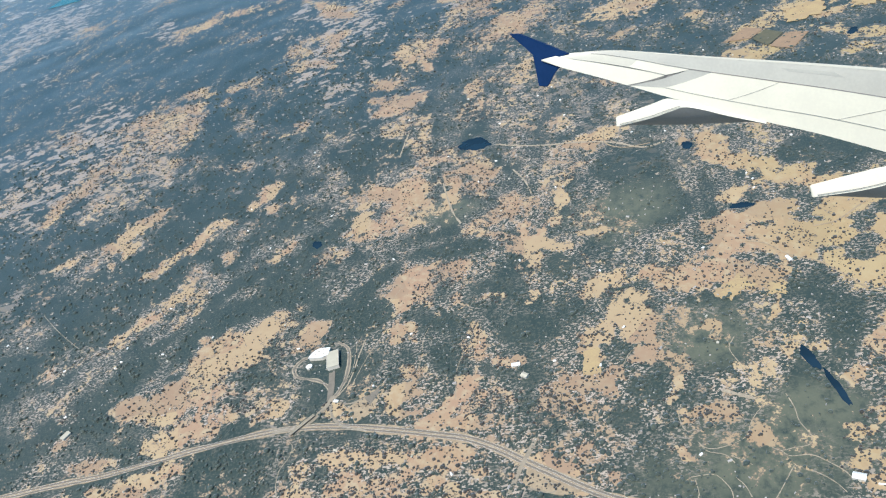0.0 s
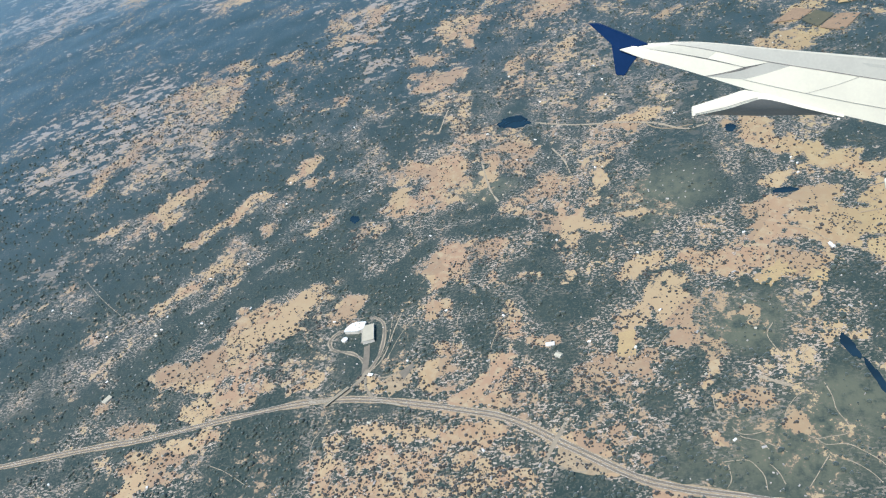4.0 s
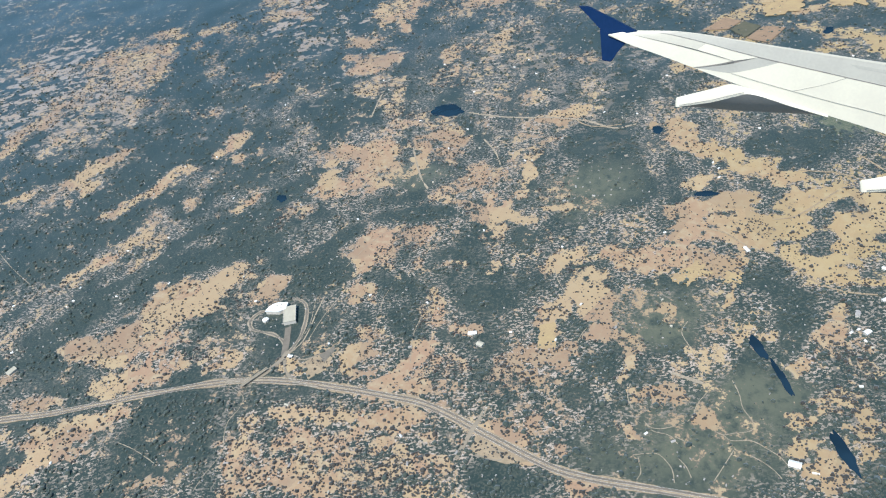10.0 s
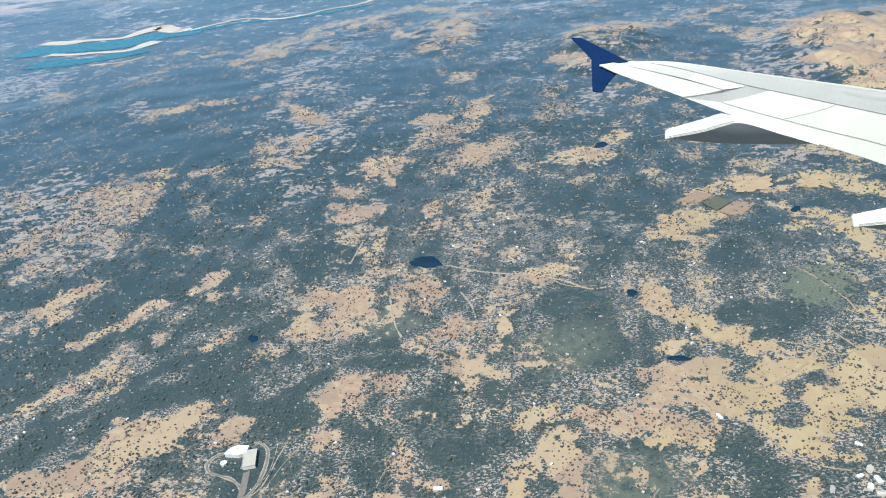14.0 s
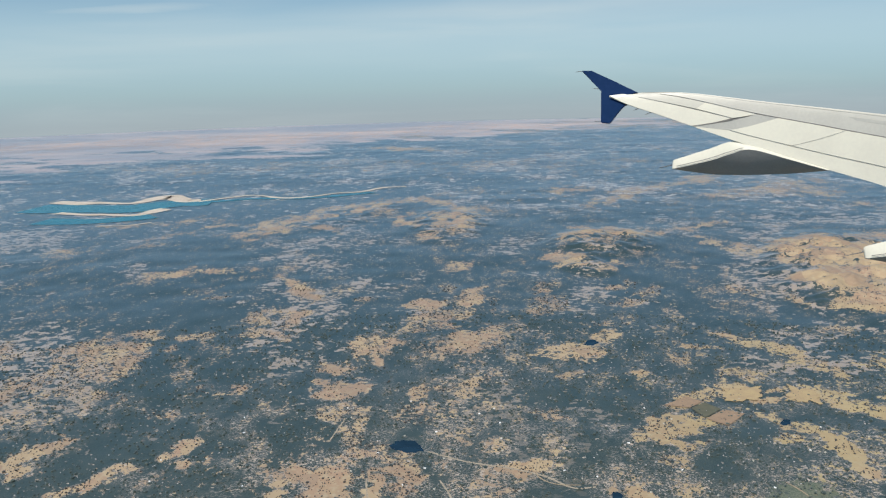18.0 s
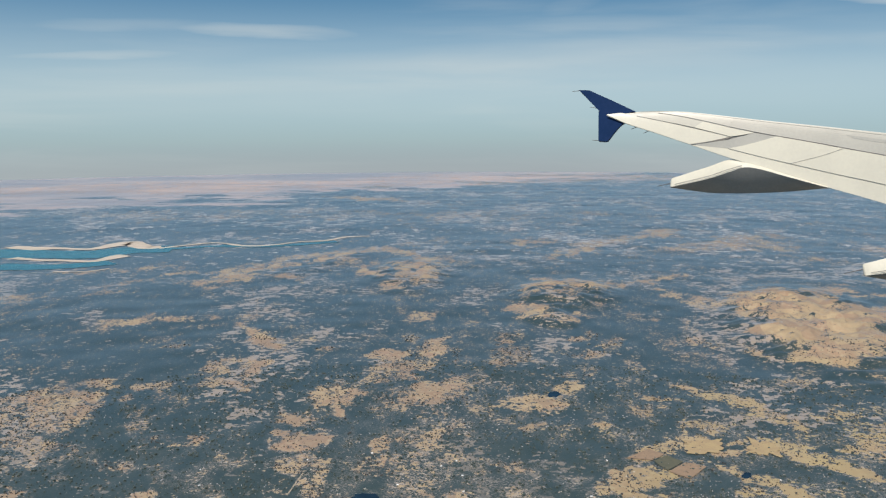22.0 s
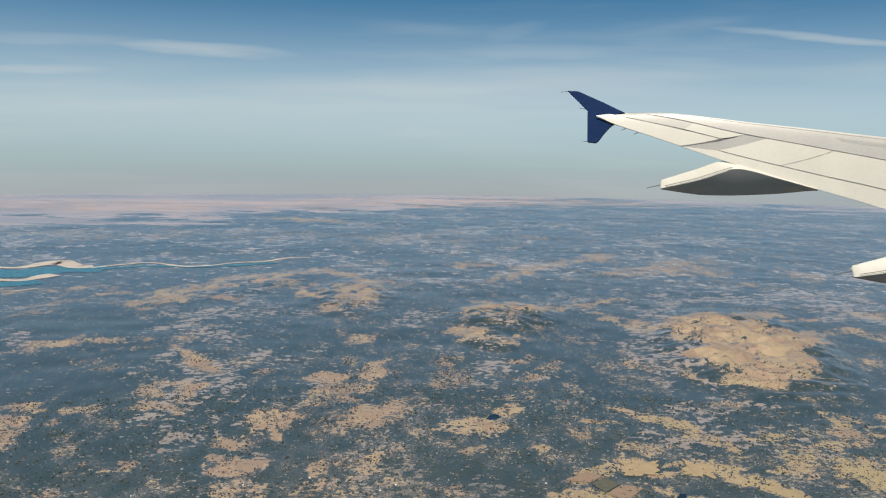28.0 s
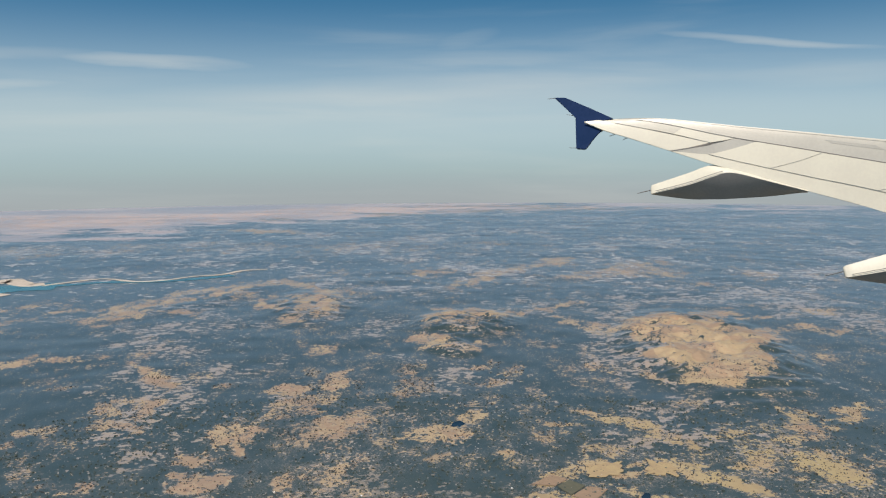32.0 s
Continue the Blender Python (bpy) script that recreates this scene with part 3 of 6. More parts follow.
clearing(-174.5, 257.1, 5.6, 3.1, 157, 0.47)
clearing(-173.1, 234.3, 7.3, 3.5, 163, 0.42)
clearing(-138, 248, 9.5, 5.1, 149, 0.49)
clearing(-140, 238, 9.0, 4.5, 94, 0.49)
clearing(-132.6, 223.0, 8.2, 3.9, 15, 0.56)
clearing(-118, 268, 11.7, 6.2, 163, 0.64)
clearing(-135, 264, 8.7, 4.1, 93, 0.49)
clearing(-112, 248, 9.8, 8.9, 43, 0.64)
clearing(-116, 230, 13.5, 8.1, 161, 0.60)
clearing(-105, 222, 10.3, 5.1, 167, 0.72)
clearing(-242, 434, 13.0, 10.4, 125, 0.62)
clearing(-233, 413, 14.7, 7.2, 59, 0.53)
clearing(-266, 410, 20.3, 6.4, 45, 0.53)
clearing(-285.3, 429.4, 6.9, 3.3, 152, 0.53)
clearing(-279, 393, 14.7, 7.6, 19, 0.40)
clearing(-306, 380, 15.2, 6.4, 7, 0.40)
clearing(-293, 350, 15.0, 4.9, 55, 0.35)
clearing(-287, 337, 10.2, 4.2, 160, 0.39)
clearing(-170, 324, 7.3, 5.5, 46, 0.47)
clearing(-170, 311, 8.8, 7.8, 164, 0.39)
clearing(-155.9, 302.2, 8.5, 3.6, 9, 0.62)
clearing(-151.3, 308.7, 5.7, 3.8, 135, 0.53)
clearing(-89, 379, 13.3, 7.2, 93, 0.85)
clearing(-83, 395, 16.2, 8.2, 63, 0.80)
clearing(-89, 349, 9.8, 6.6, 101, 0.85)
clearing(-79, 385, 16.2, 9.1, 103, 0.55)
clearing(-52, 329, 13.0, 8.7, 88, 0.60)
clearing(-54, 299, 8.1, 7.5, 137, 0.92)
clearing(-59, 291, 9.0, 4.4, 52, 0.85)
clearing(-68, 279, 9.7, 5.1, 44, 0.85)
clearing(-76.0, 274.7, 5.2, 3.1, 18, 0.80)
clearing(-88, 300, 11.0, 7.5, 66, 0.80)
clearing(-86.8, 287.8, 7.3, 3.7, 164, 0.70)
clearing(-120, 299, 6.7, 4.7, 144, 0.80)
clearing(-106.4, 297.2, 6.2, 3.8, 158, 0.60)
clearing(-30, 309, 5.0, 4.2, 179, 0.95)
clearing(-36.9, 312.8, 5.2, 3.4, 98, 0.70)
clearing(-82, 315, 6.3, 4.1, 156, 0.60)
clearing(-37, 364, 8.3, 5.4, 156, 0.70)
clearing(-18.1, 357.4, 9.6, 2.9, 81, 0.70)
clearing(-20, 382, 8.0, 6.1, 110, 0.50)
clearing(-58.9, 369.6, 9.8, 3.5, 83, 0.50)
clearing(6, 307, 11.3, 5.6, 80, 0.92)
clearing(14.5, 319.4, 6.1, 3.9, 88, 0.80)
clearing(14, 355, 7.5, 5.9, 98, 0.90)
clearing(18, 356, 12.7, 8.4, 30, 0.60)
clearing(27, 330, 11.6, 9.2, 61, 0.88)
clearing(-5, 284, 12.1, 7.4, 23, 0.65)
clearing(10, 280, 8.5, 5.0, 70, 0.80)
clearing(-16, 279, 8.7, 6.4, 89, 0.60)
clearing(-10, 272, 6.8, 6.1, 130, 0.70)
clearing(-15.3, 266.1, 6.3, 3.9, 4, 0.70)
clearing(-45, 286, 16.8, 9.0, 165, 0.50)
clearing(-53, 273, 10.5, 4.8, 3, 0.70)
clearing(-68, 252, 16.8, 5.6, 157, 0.68)
clearing(-60, 256, 8.0, 4.3, 166, 0.72)
clearing(-95, 260, 13.4, 4.9, 175, 0.64)
clearing(-106, 266, 8.7, 4.8, 163, 0.60)
clearing(-84, 247, 6.2, 4.1, 16, 0.64)
clearing(-72.2, 240.2, 5.0, 3.8, 173, 0.64)
clearing(-71, 226, 11.8, 4.6, 10, 0.60)
clearing(-45, 226, 9.4, 5.4, 2, 0.60)
clearing(-59, 229, 10.0, 5.3, 168, 0.56)
clearing(-93, 223, 14.5, 6.0, 2, 0.68)
clearing(-106, 229, 9.5, 5.8, 14, 0.64)
clearing(-75.3, 217.7, 14.7, 3.9, 171, 0.56)
clearing(-56.2, 215.1, 9.5, 3.3, 171, 0.52)
clearing(-18.4, 230.7, 13.7, 2.8, 153, 0.85)
clearing(-20, 242, 6.8, 4.5, 135, 0.85)
clearing(-12.2, 235.3, 6.5, 3.9, 140, 0.85)
clearing(-3.2, 242.3, 5.5, 2.5, 73, 0.80)
clearing(7.1, 227.0, 2.8, 2.3, 11, 0.90)
clearing(-100, 243, 9.8, 7.5, 11, 0.56)
clearing(-87, 233, 11.1, 5.0, 2, 0.56)
clearing(-30.6, 215.1, 9.3, 3.3, 171, 0.28)
clearing(84, 340, 17.2, 10.7, 142, 0.95)
clearing(98, 334, 8.0, 7.8, 4, 0.95)
clearing(61, 344, 14.2, 11.3, 161, 0.70)
clearing(114, 352, 16.5, 8.8, 155, 0.95)
clearing(145, 320, 15.1, 9.5, 139, 0.95)
clearing(133, 332, 11.5, 6.6, 122, 0.90)
clearing(165, 334, 10.0, 6.4, 171, 0.90)
clearing(28, 338, 10.2, 8.2, 156, 0.80)
clearing(31, 315, 14.1, 7.3, 77, 0.85)
clearing(29, 297, 8.7, 5.1, 62, 0.85)
clearing(42.0, 285.0, 13.7, 3.1, 140, 0.80)
clearing(46.4, 288.0, 10.7, 3.3, 146, 0.85)
clearing(38.4, 270.8, 8.3, 3.3, 69, 0.90)
clearing(93.9, 308.7, 10.8, 1.8, 69, 0.80)
clearing(65.5, 305.6, 5.7, 2.9, 168, 0.85)
clearing(65.3, 298.2, 3.2, 2.6, 78, 0.60)
clearing(49, 252, 8.4, 4.1, 7, 0.75)
clearing(57.5, 250.2, 3.3, 2.8, 71, 0.90)
clearing(39.4, 255.0, 2.4, 1.7, 170, 0.90)
clearing(64.3, 234.8, 4.8, 4.0, 152, 0.80)
clearing(35.5, 232.6, 6.3, 2.2, 126, 0.85)
clearing(90.9, 283.1, 5.1, 2.2, 61, 0.60)
clearing(102.6, 280.8, 4.3, 3.3, 177, 0.75)
clearing(138, 289, 5.7, 4.8, 42, 0.75)
clearing(129, 277, 8.0, 4.9, 37, 0.70)
clearing(111.9, 260.9, 6.6, 3.7, 29, 0.70)
clearing(130, 267, 11.2, 6.3, 173, 0.50)
clearing(134, 253, 8.3, 6.1, 54, 0.50)
clearing(99.8, 230.6, 6.1, 3.3, 157, 0.85)
clearing(98, 218, 5.4, 4.5, 23, 0.80)
clearing(103, 206, 7.8, 7.4, 93, 0.97)
clearing(119, 237, 10.6, 6.9, 179, 0.60)
clearing(123, 224, 7.3, 5.3, 53, 0.70)
clearing(120.8, 210.2, 5.1, 3.7, 53, 0.70)
clearing(102.8, 197.0, 3.9, 2.5, 1, 0.70)
clearing(18.4, 209.8, 6.6, 2.9, 152, 0.85)
clearing(12, 209, 5.5, 4.3, 172, 0.80)
clearing(-63, 550, 31.6, 16.5, 173, 0.58)
clearing(-44, 528, 20.1, 15.3, 77, 0.60)
clearing(-54, 512, 15.1, 6.9, 156, 0.70)
clearing(-36, 501, 10.0, 4.7, 26, 0.80)
clearing(-65, 491, 18.3, 6.0, 91, 0.85)
clearing(-47, 485, 13.9, 10.1, 126, 0.60)
clearing(-97, 498, 22.1, 18.2, 163, 0.87)
clearing(-116, 511, 9.8, 5.7, 112, 0.80)
clearing(-123, 468, 16.3, 9.8, 94, 0.90)
clearing(-101, 472, 15.5, 13.3, 45, 0.60)
clearing(-81, 473, 16.9, 9.2, 103, 0.55)
clearing(-29, 450, 23.4, 11.4, 36, 0.50)
clearing(-43, 441, 19.9, 6.6, 41, 0.60)
clearing(-18, 454, 17.2, 6.6, 127, 0.50)
clearing(-16, 408, 15.8, 9.7, 156, 0.92)
clearing(-33, 419, 13.9, 4.3, 146, 0.85)
clearing(-5.5, 417.5, 6.9, 3.6, 64, 0.90)
clearing(-0, 395, 11.4, 4.5, 119, 0.80)
clearing(-20, 394, 9.3, 5.6, 76, 0.80)
clearing(-15.4, 427.2, 6.5, 3.6, 157, 0.60)
clearing(8, 446, 19.5, 4.7, 81, 0.75)
clearing(2, 425, 6.7, 4.3, 65, 0.70)
clearing(16, 472, 13.5, 5.1, 79, 0.60)
clearing(24, 485, 11.9, 6.3, 29, 0.55)
clearing(40, 521, 17.3, 9.2, 3, 0.90)
clearing(31, 511, 8.0, 4.6, 153, 0.80)
clearing(28, 413, 23.1, 14.7, 90, 0.40)
clearing(24.9, 403.5, 9.7, 3.5, 173, 0.75)
clearing(-65, 395, 14.7, 10.6, 79, 0.60)
clearing(21.5, 357.6, 10.3, 3.9, 37, 0.80)
clearing(45, 357, 7.4, 4.4, 6, 0.80)
clearing(8, 377, 10.5, 4.1, 83, 0.50)
clearing(-250, 617, 19.7, 10.1, 174, 0.58)
clearing(-283, 593, 8.0, 5.4, 86, 0.43)
clearing(-325, 637, 42.4, 23.3, 169, 0.33)
clearing(-364, 606, 30.7, 26.5, 125, 0.30)
clearing(-327, 660, 35.0, 9.1, 166, 0.49)
clearing(-390, 699, 30.4, 22.6, 69, 0.66)
clearing(-405, 655, 32.1, 14.0, 73, 0.74)
clearing(-416, 613, 22.7, 10.5, 79, 0.65)
clearing(-307, 551, 12.4, 9.7, 22, 0.79)
clearing(-323, 539, 21.0, 10.3, 47, 0.81)
clearing(-315, 516, 14.8, 10.2, 177, 0.70)
clearing(-324, 496, 8.5, 4.1, 133, 0.70)
clearing(-364, 511, 9.9, 8.0, 10, 0.53)
clearing(-238, 519, 11.0, 6.1, 172, 0.75)
clearing(-249, 505, 12.7, 6.8, 55, 0.75)
clearing(-262, 490, 14.2, 6.8, 52, 0.62)
clearing(-278, 469, 13.3, 8.4, 50, 0.75)
clearing(-219, 471, 10.3, 4.5, 102, 0.66)
clearing(-212, 548, 15.4, 6.9, 72, 0.75)
clearing(-200, 530, 6.7, 6.1, 97, 0.66)
clearing(-182, 459, 11.2, 5.3, 36, 0.75)
clearing(-142, 440, 11.5, 10.6, 93, 0.55)
clearing(-149, 428, 9.4, 5.2, 48, 0.50)
clearing(-88, 578, 14.2, 9.2, 128, 0.50)
clearing(103, 477, 13.3, 7.4, 116, 0.90)
clearing(109, 457, 17.0, 6.0, 122, 0.85)
clearing(125, 438, 18.5, 7.9, 128, 0.80)
clearing(138, 417, 15.5, 9.6, 147, 0.95)
clearing(150, 404, 11.7, 7.7, 164, 0.95)
clearing(105, 411, 10.8, 5.7, 30, 0.85)
clearing(97, 389, 15.4, 7.8, 28, 0.90)
clearing(114, 384, 15.3, 9.4, 11, 0.85)
clearing(90, 371, 17.3, 7.2, 71, 0.95)
clearing(117, 362, 16.7, 11.7, 166, 0.88)
clearing(147, 375, 16.3, 8.3, 48, 0.82)
clearing(166, 381, 14.0, 7.3, 32, 0.80)
clearing(135, 357, 13.5, 8.5, 167, 0.90)
clearing(167, 353, 13.1, 10.8, 178, 0.97)
clearing(-364, 754, 51.3, 34.2, 113, 0.70)
clearing(-329, 729, 22.1, 14.4, 112, 0.78)
clearing(-360, 705, 27.4, 21.1, 35, 0.61)
clearing(-353, 666, 26.0, 13.1, 39, 0.61)
clearing(-270, 720, 27.4, 8.7, 112, 0.45)
clearing(-238, 669, 14.1, 12.2, 49, 0.57)
clearing(-208, 668, 14.2, 10.0, 76, 0.75)
clearing(-649, 1261, 34.5, 31.5, 132, 0.55)
clearing(-127, 714, 22.7, 13.9, 147, 0.95)
clearing(-110, 659, 24.8, 17.1, 38, 0.95)
clearing(-128, 676, 19.3, 11.8, 108, 0.85)
clearing(-103, 612, 22.9, 17.2, 163, 0.50)
clearing(-85, 776, 24.1, 10.3, 89, 0.85)
clearing(-88, 736, 27.8, 4.3, 94, 0.90)
clearing(-74, 785, 11.4, 8.7, 168, 0.80)
clearing(-18, 766, 28.1, 17.9, 21, 0.80)
clearing(26, 773, 13.8, 13.6, 155, 0.60)
clearing(95, 754, 34.6, 12.1, 19, 0.92)
clearing(88, 694, 14.5, 6.0, 30, 0.70)
clearing(-43, 651, 20.7, 11.0, 68, 0.80)
clearing(-45, 610, 17.8, 13.2, 101, 0.65)
clearing(-1, 676, 26.2, 7.8, 39, 0.70)
clearing(-6, 650, 9.4, 6.2, 177, 0.60)
clearing(-23, 621, 18.7, 17.5, 130, 0.40)
clearing(57, 608, 17.6, 14.2, 5, 0.55)
clearing(289, 773, 13.7, 6.8, 4, 0.80)
clearing(291, 748, 25.8, 10.3, 124, 0.95)
clearing(307, 709, 30.0, 10.9, 111, 0.90)
clearing(318, 687, 13.1, 7.1, 92, 0.85)
clearing(246, 757, 10.2, 6.9, 162, 0.50)
clearing(362, 714, 19.2, 12.1, 20, 0.70)
clearing(197, 735, 19.6, 15.8, 33, 0.70)
clearing(147, 692, 9.0, 6.8, 12, 0.75)
clearing(226, 690, 19.2, 14.7, 37, 0.65)
clearing(194, 645, 34.9, 10.6, 35, 0.85)
clearing(238, 632, 14.2, 6.7, 11, 0.97)
clearing(253, 656, 15.7, 5.6, 16, 0.80)
clearing(292, 649, 17.2, 11.9, 142, 0.92)
clearing(295, 625, 30.2, 10.6, 132, 0.95)
clearing(320, 602, 26.6, 9.3, 117, 0.95)
clearing(343, 635, 11.6, 5.7, 8, 0.85)
clearing(244, 583, 15.8, 9.6, 171, 0.85)
clearing(226, 604, 16.5, 10.2, 147, 0.90)
clearing(156, 584, 27.8, 14.8, 20, 0.88)
clearing(135, 565, 16.6, 11.3, 9, 0.75)
clearing(159, 546, 12.4, 9.4, 21, 0.60)
clearing(257, 553, 15.9, 8.9, 89, 0.95)
clearing(259, 531, 19.0, 7.2, 82, 0.95)
clearing(258, 511, 11.8, 5.6, 94, 0.95)
clearing(138, 525, 11.8, 8.9, 17, 0.50)
clearing(228, 563, 11.1, 7.8, 26, 0.60)
thicket(-225, 350, 8.8, 4.2, 176, 0.90)
thicket(-176, 257, 23.7, 18.8, 175, 1.00)
thicket(-173, 277, 19.8, 7.1, 1, 0.90)
thicket(-165, 330, 13.7, 8.6, 144, 0.80)
thicket(-261, 325, 10.9, 4.6, 122, 0.90)
thicket(-256, 362, 16.6, 8.2, 39, 1.00)
thicket(-315, 424, 22.3, 20.1, 125, 0.90)
thicket(-248, 380, 20.7, 7.1, 43, 1.00)
thicket(-207, 399, 19.8, 8.7, 33, 0.80)
thicket(-17, 215, 16.0, 7.2, 171, 0.95)
thicket(15, 257, 9.9, 9.3, 147, 0.80)
thicket(-22, 332, 18.2, 12.4, 158, 0.90)
thicket(-66, 323, 13.3, 8.4, 99, 0.80)
thicket(-111, 371, 22.0, 14.6, 91, 0.70)
thicket(-68, 351, 10.0, 6.5, 155, 0.80)
thicket(30, 272, 10.5, 8.5, 166, 1.00)
thicket(91, 268, 10.6, 5.5, 73, 0.60)
thicket(115, 286, 19.2, 8.0, 71, 0.95)
thicket(57, 217, 21.2, 11.1, 174, 0.80)
thicket(62, 285, 14.9, 9.1, 169, 0.85)
thicket(100, 246, 8.8, 5.7, 176, 0.90)
thicket(29, 221, 14.8, 4.1, 123, 1.00)
thicket(110, 320, 11.2, 5.2, 129, 1.00)
thicket(120, 309, 15.5, 4.4, 136, 1.00)
thicket(71, 324, 16.1, 7.0, 167, 0.80)
thicket(-61, 418, 29.9, 9.2, 172, 1.00)
thicket(-111, 398, 25.8, 7.2, 48, 0.90)
thicket(52, 468, 24.0, 17.9, 148, 1.00)
thicket(54, 439, 18.6, 13.3, 91, 1.00)
thicket(-1, 381, 12.8, 10.6, 122, 0.90)
thicket(66, 409, 19.1, 12.7, 85, 0.95)
thicket(-118, 570, 27.3, 17.1, 124, 0.80)
thicket(149, 444, 13.9, 10.3, 58, 1.00)
thicket(175, 441, 21.3, 10.4, 123, 0.95)
thicket(114, 434, 6.5, 3.2, 78, 1.00)
thicket(-300, 674, 39.3, 9.5, 156, 0.70)
thicket(-302, 451, 52.2, 12.8, 11, 1.00)
thicket(-369, 536, 24.8, 9.5, 50, 1.00)
thicket(-272, 508, 21.7, 7.7, 58, 0.80)
thicket(-254, 552, 38.2, 10.1, 57, 0.80)
thicket(-193, 500, 27.2, 9.1, 58, 0.90)
thicket(-143, 471, 22.0, 10.0, 58, 0.90)
thicket(-208, 429, 21.0, 8.7, 34, 0.80)
thicket(-43, 356, 16.2, 9.6, 159, 0.50)
thicket(73, 642, 41.5, 20.6, 180, 1.00)
thicket(-192, 716, 39.9, 18.5, 13, 0.90)
thicket(166, 529, 21.5, 13.0, 65, 1.00)
thicket(126, 653, 30.5, 16.5, 77, 1.00)
thicket(21, 609, 13.2, 9.9, 179, 0.70)
# the wide dry plain beyond the wooded hills
clearing(-383, 1410, 62.2, 33.1, 19, 0.78)
clearing(-364, 1512, 96.1, 34.1, 75, 0.88)
clearing(-295, 1611, 92.4, 40.0, 79, 0.88)
clearing(-221, 1684, 97.8, 39.3, 74, 0.85)
clearing(-163, 1765, 95.4, 36.2, 40, 0.75)
clearing(-90, 1751, 77.4, 37.7, 137, 0.85)
clearing(-36, 1651, 63.0, 23.6, 117, 0.75)
clearing(-140, 1580, 84.7, 33.7, 128, 0.60)
clearing(-117, 1474, 61.8, 15.1, 108, 0.90)
clearing(-75, 1351, 37.5, 25.4, 74, 0.90)
clearing(-45, 1457, 112.3, 36.7, 81, 0.88)
clearing(-73, 1548, 83.6, 32.5, 63, 0.60)
clearing(-7, 1487, 84.7, 21.6, 79, 0.65)
clearing(10, 1617, 105.5, 31.1, 80, 0.50)
clearing(-281, 1455, 49.0, 15.0, 161, 0.75)
clearing(-233, 1411, 42.0, 6.5, 122, 0.75)
clearing(-402, 1384, 43.0, 13.4, 132, 0.65)
clearing(-526, 1399, 66.4, 14.8, 52, 0.60)
clearing(-537, 1303, 50.8, 17.8, 52, 0.55)
clearing(-573, 1540, 46.2, 20.1, 21, 0.60)
clearing(-648, 1508, 39.5, 17.4, 174, 0.55)
clearing(-467, 1493, 48.9, 14.6, 179, 0.75)
clearing(-271, 1230, 45.4, 11.0, 164, 0.80)
clearing(-268, 1133, 19.7, 13.2, 164, 0.60)
clearing(-419, 1102, 46.2, 21.1, 25, 0.80)
clearing(-449, 1059, 24.8, 13.2, 23, 0.65)
clearing(-360, 1117, 30.0, 13.1, 174, 0.75)
clearing(-310, 1078, 40.8, 9.8, 13, 0.65)
clearing(-296, 1127, 34.0, 13.4, 176, 0.60)
clearing(-248, 1062, 60.2, 9.0, 116, 0.80)
clearing(-209, 991, 40.2, 8.8, 122, 0.88)
clearing(-199, 884, 29.3, 14.1, 102, 0.88)
clearing(-199, 853, 12.9, 8.0, 119, 0.75)
clearing(-240, 885, 31.5, 15.6, 97, 0.70)
clearing(-239, 864, 17.4, 10.1, 45, 0.65)
clearing(-336, 1006, 29.5, 19.5, 154, 0.40)
clearing(-313, 979, 17.7, 11.3, 129, 0.55)
clearing(-158, 1003, 23.0, 16.1, 115, 0.40)
clearing(-122, 956, 13.4, 9.7, 165, 0.65)
clearing(-185, 947, 20.1, 14.0, 162, 0.45)
clearing(-201, 815, 17.9, 11.0, 120, 0.88)
clearing(-227, 825, 20.9, 13.8, 159, 0.65)
clearing(-287, 818, 17.7, 13.6, 7, 0.80)
clearing(-343, 828, 21.0, 14.4, 107, 0.82)
clearing(-333, 785, 25.3, 8.1, 110, 0.82)
clearing(-301, 784, 14.2, 6.4, 104, 0.65)
clearing(-106, 778, 31.0, 11.3, 88, 0.92)
clearing(-90, 794, 17.9, 8.0, 103, 0.85)
clearing(-53, 921, 30.3, 20.5, 77, 0.88)
clearing(-30, 880, 30.8, 14.8, 19, 0.80)
clearing(-4, 961, 41.7, 16.0, 82, 0.95)
clearing(-22, 1124, 29.4, 15.9, 69, 0.80)
clearing(-28, 1001, 22.4, 10.2, 69, 0.60)
clearing(23, 936, 24.3, 9.8, 93, 0.60)
clearing(-49, 839, 29.1, 17.5, 20, 0.75)
clearing(-11, 801, 32.1, 17.5, 67, 0.88)
clearing(-41, 776, 28.1, 23.2, 119, 0.60)
clearing(22, 818, 24.8, 15.6, 73, 0.65)
clearing(63, 1152, 26.3, 13.3, 68, 0.75)
clearing(41, 1043, 48.6, 9.0, 76, 0.42)
clearing(82, 911, 46.3, 17.3, 80, 0.75)
clearing(91, 999, 24.6, 12.6, 73, 0.80)
clearing(-64, 1016, 18.4, 16.1, 142, 0.42)
clearing(175, 1327, 64.6, 31.3, 57, 0.72)
clearing(208, 1378, 47.5, 33.9, 117, 0.78)
clearing(251, 1337, 44.3, 37.8, 28, 0.85)
clearing(143, 1259, 48.3, 14.3, 59, 0.70)
clearing(241, 1204, 30.0, 16.0, 3, 0.60)
clearing(194, 1237, 36.2, 32.5, 34, 0.55)
clearing(136, 1151, 42.5, 25.0, 122, 0.95)
clearing(156, 1102, 33.4, 21.9, 145, 0.90)
clearing(197, 1122, 16.2, 13.7, 17, 0.75)
clearing(191, 1012, 35.5, 16.2, 47, 0.65)
clearing(205, 957, 30.8, 15.5, 53, 0.70)
clearing(173, 921, 29.1, 15.0, 25, 0.55)
clearing(95, 934, 29.2, 19.7, 87, 0.65)
clearing(140, 844, 18.0, 10.1, 0, 0.55)
clearing(136, 806, 21.9, 11.6, 43, 0.88)
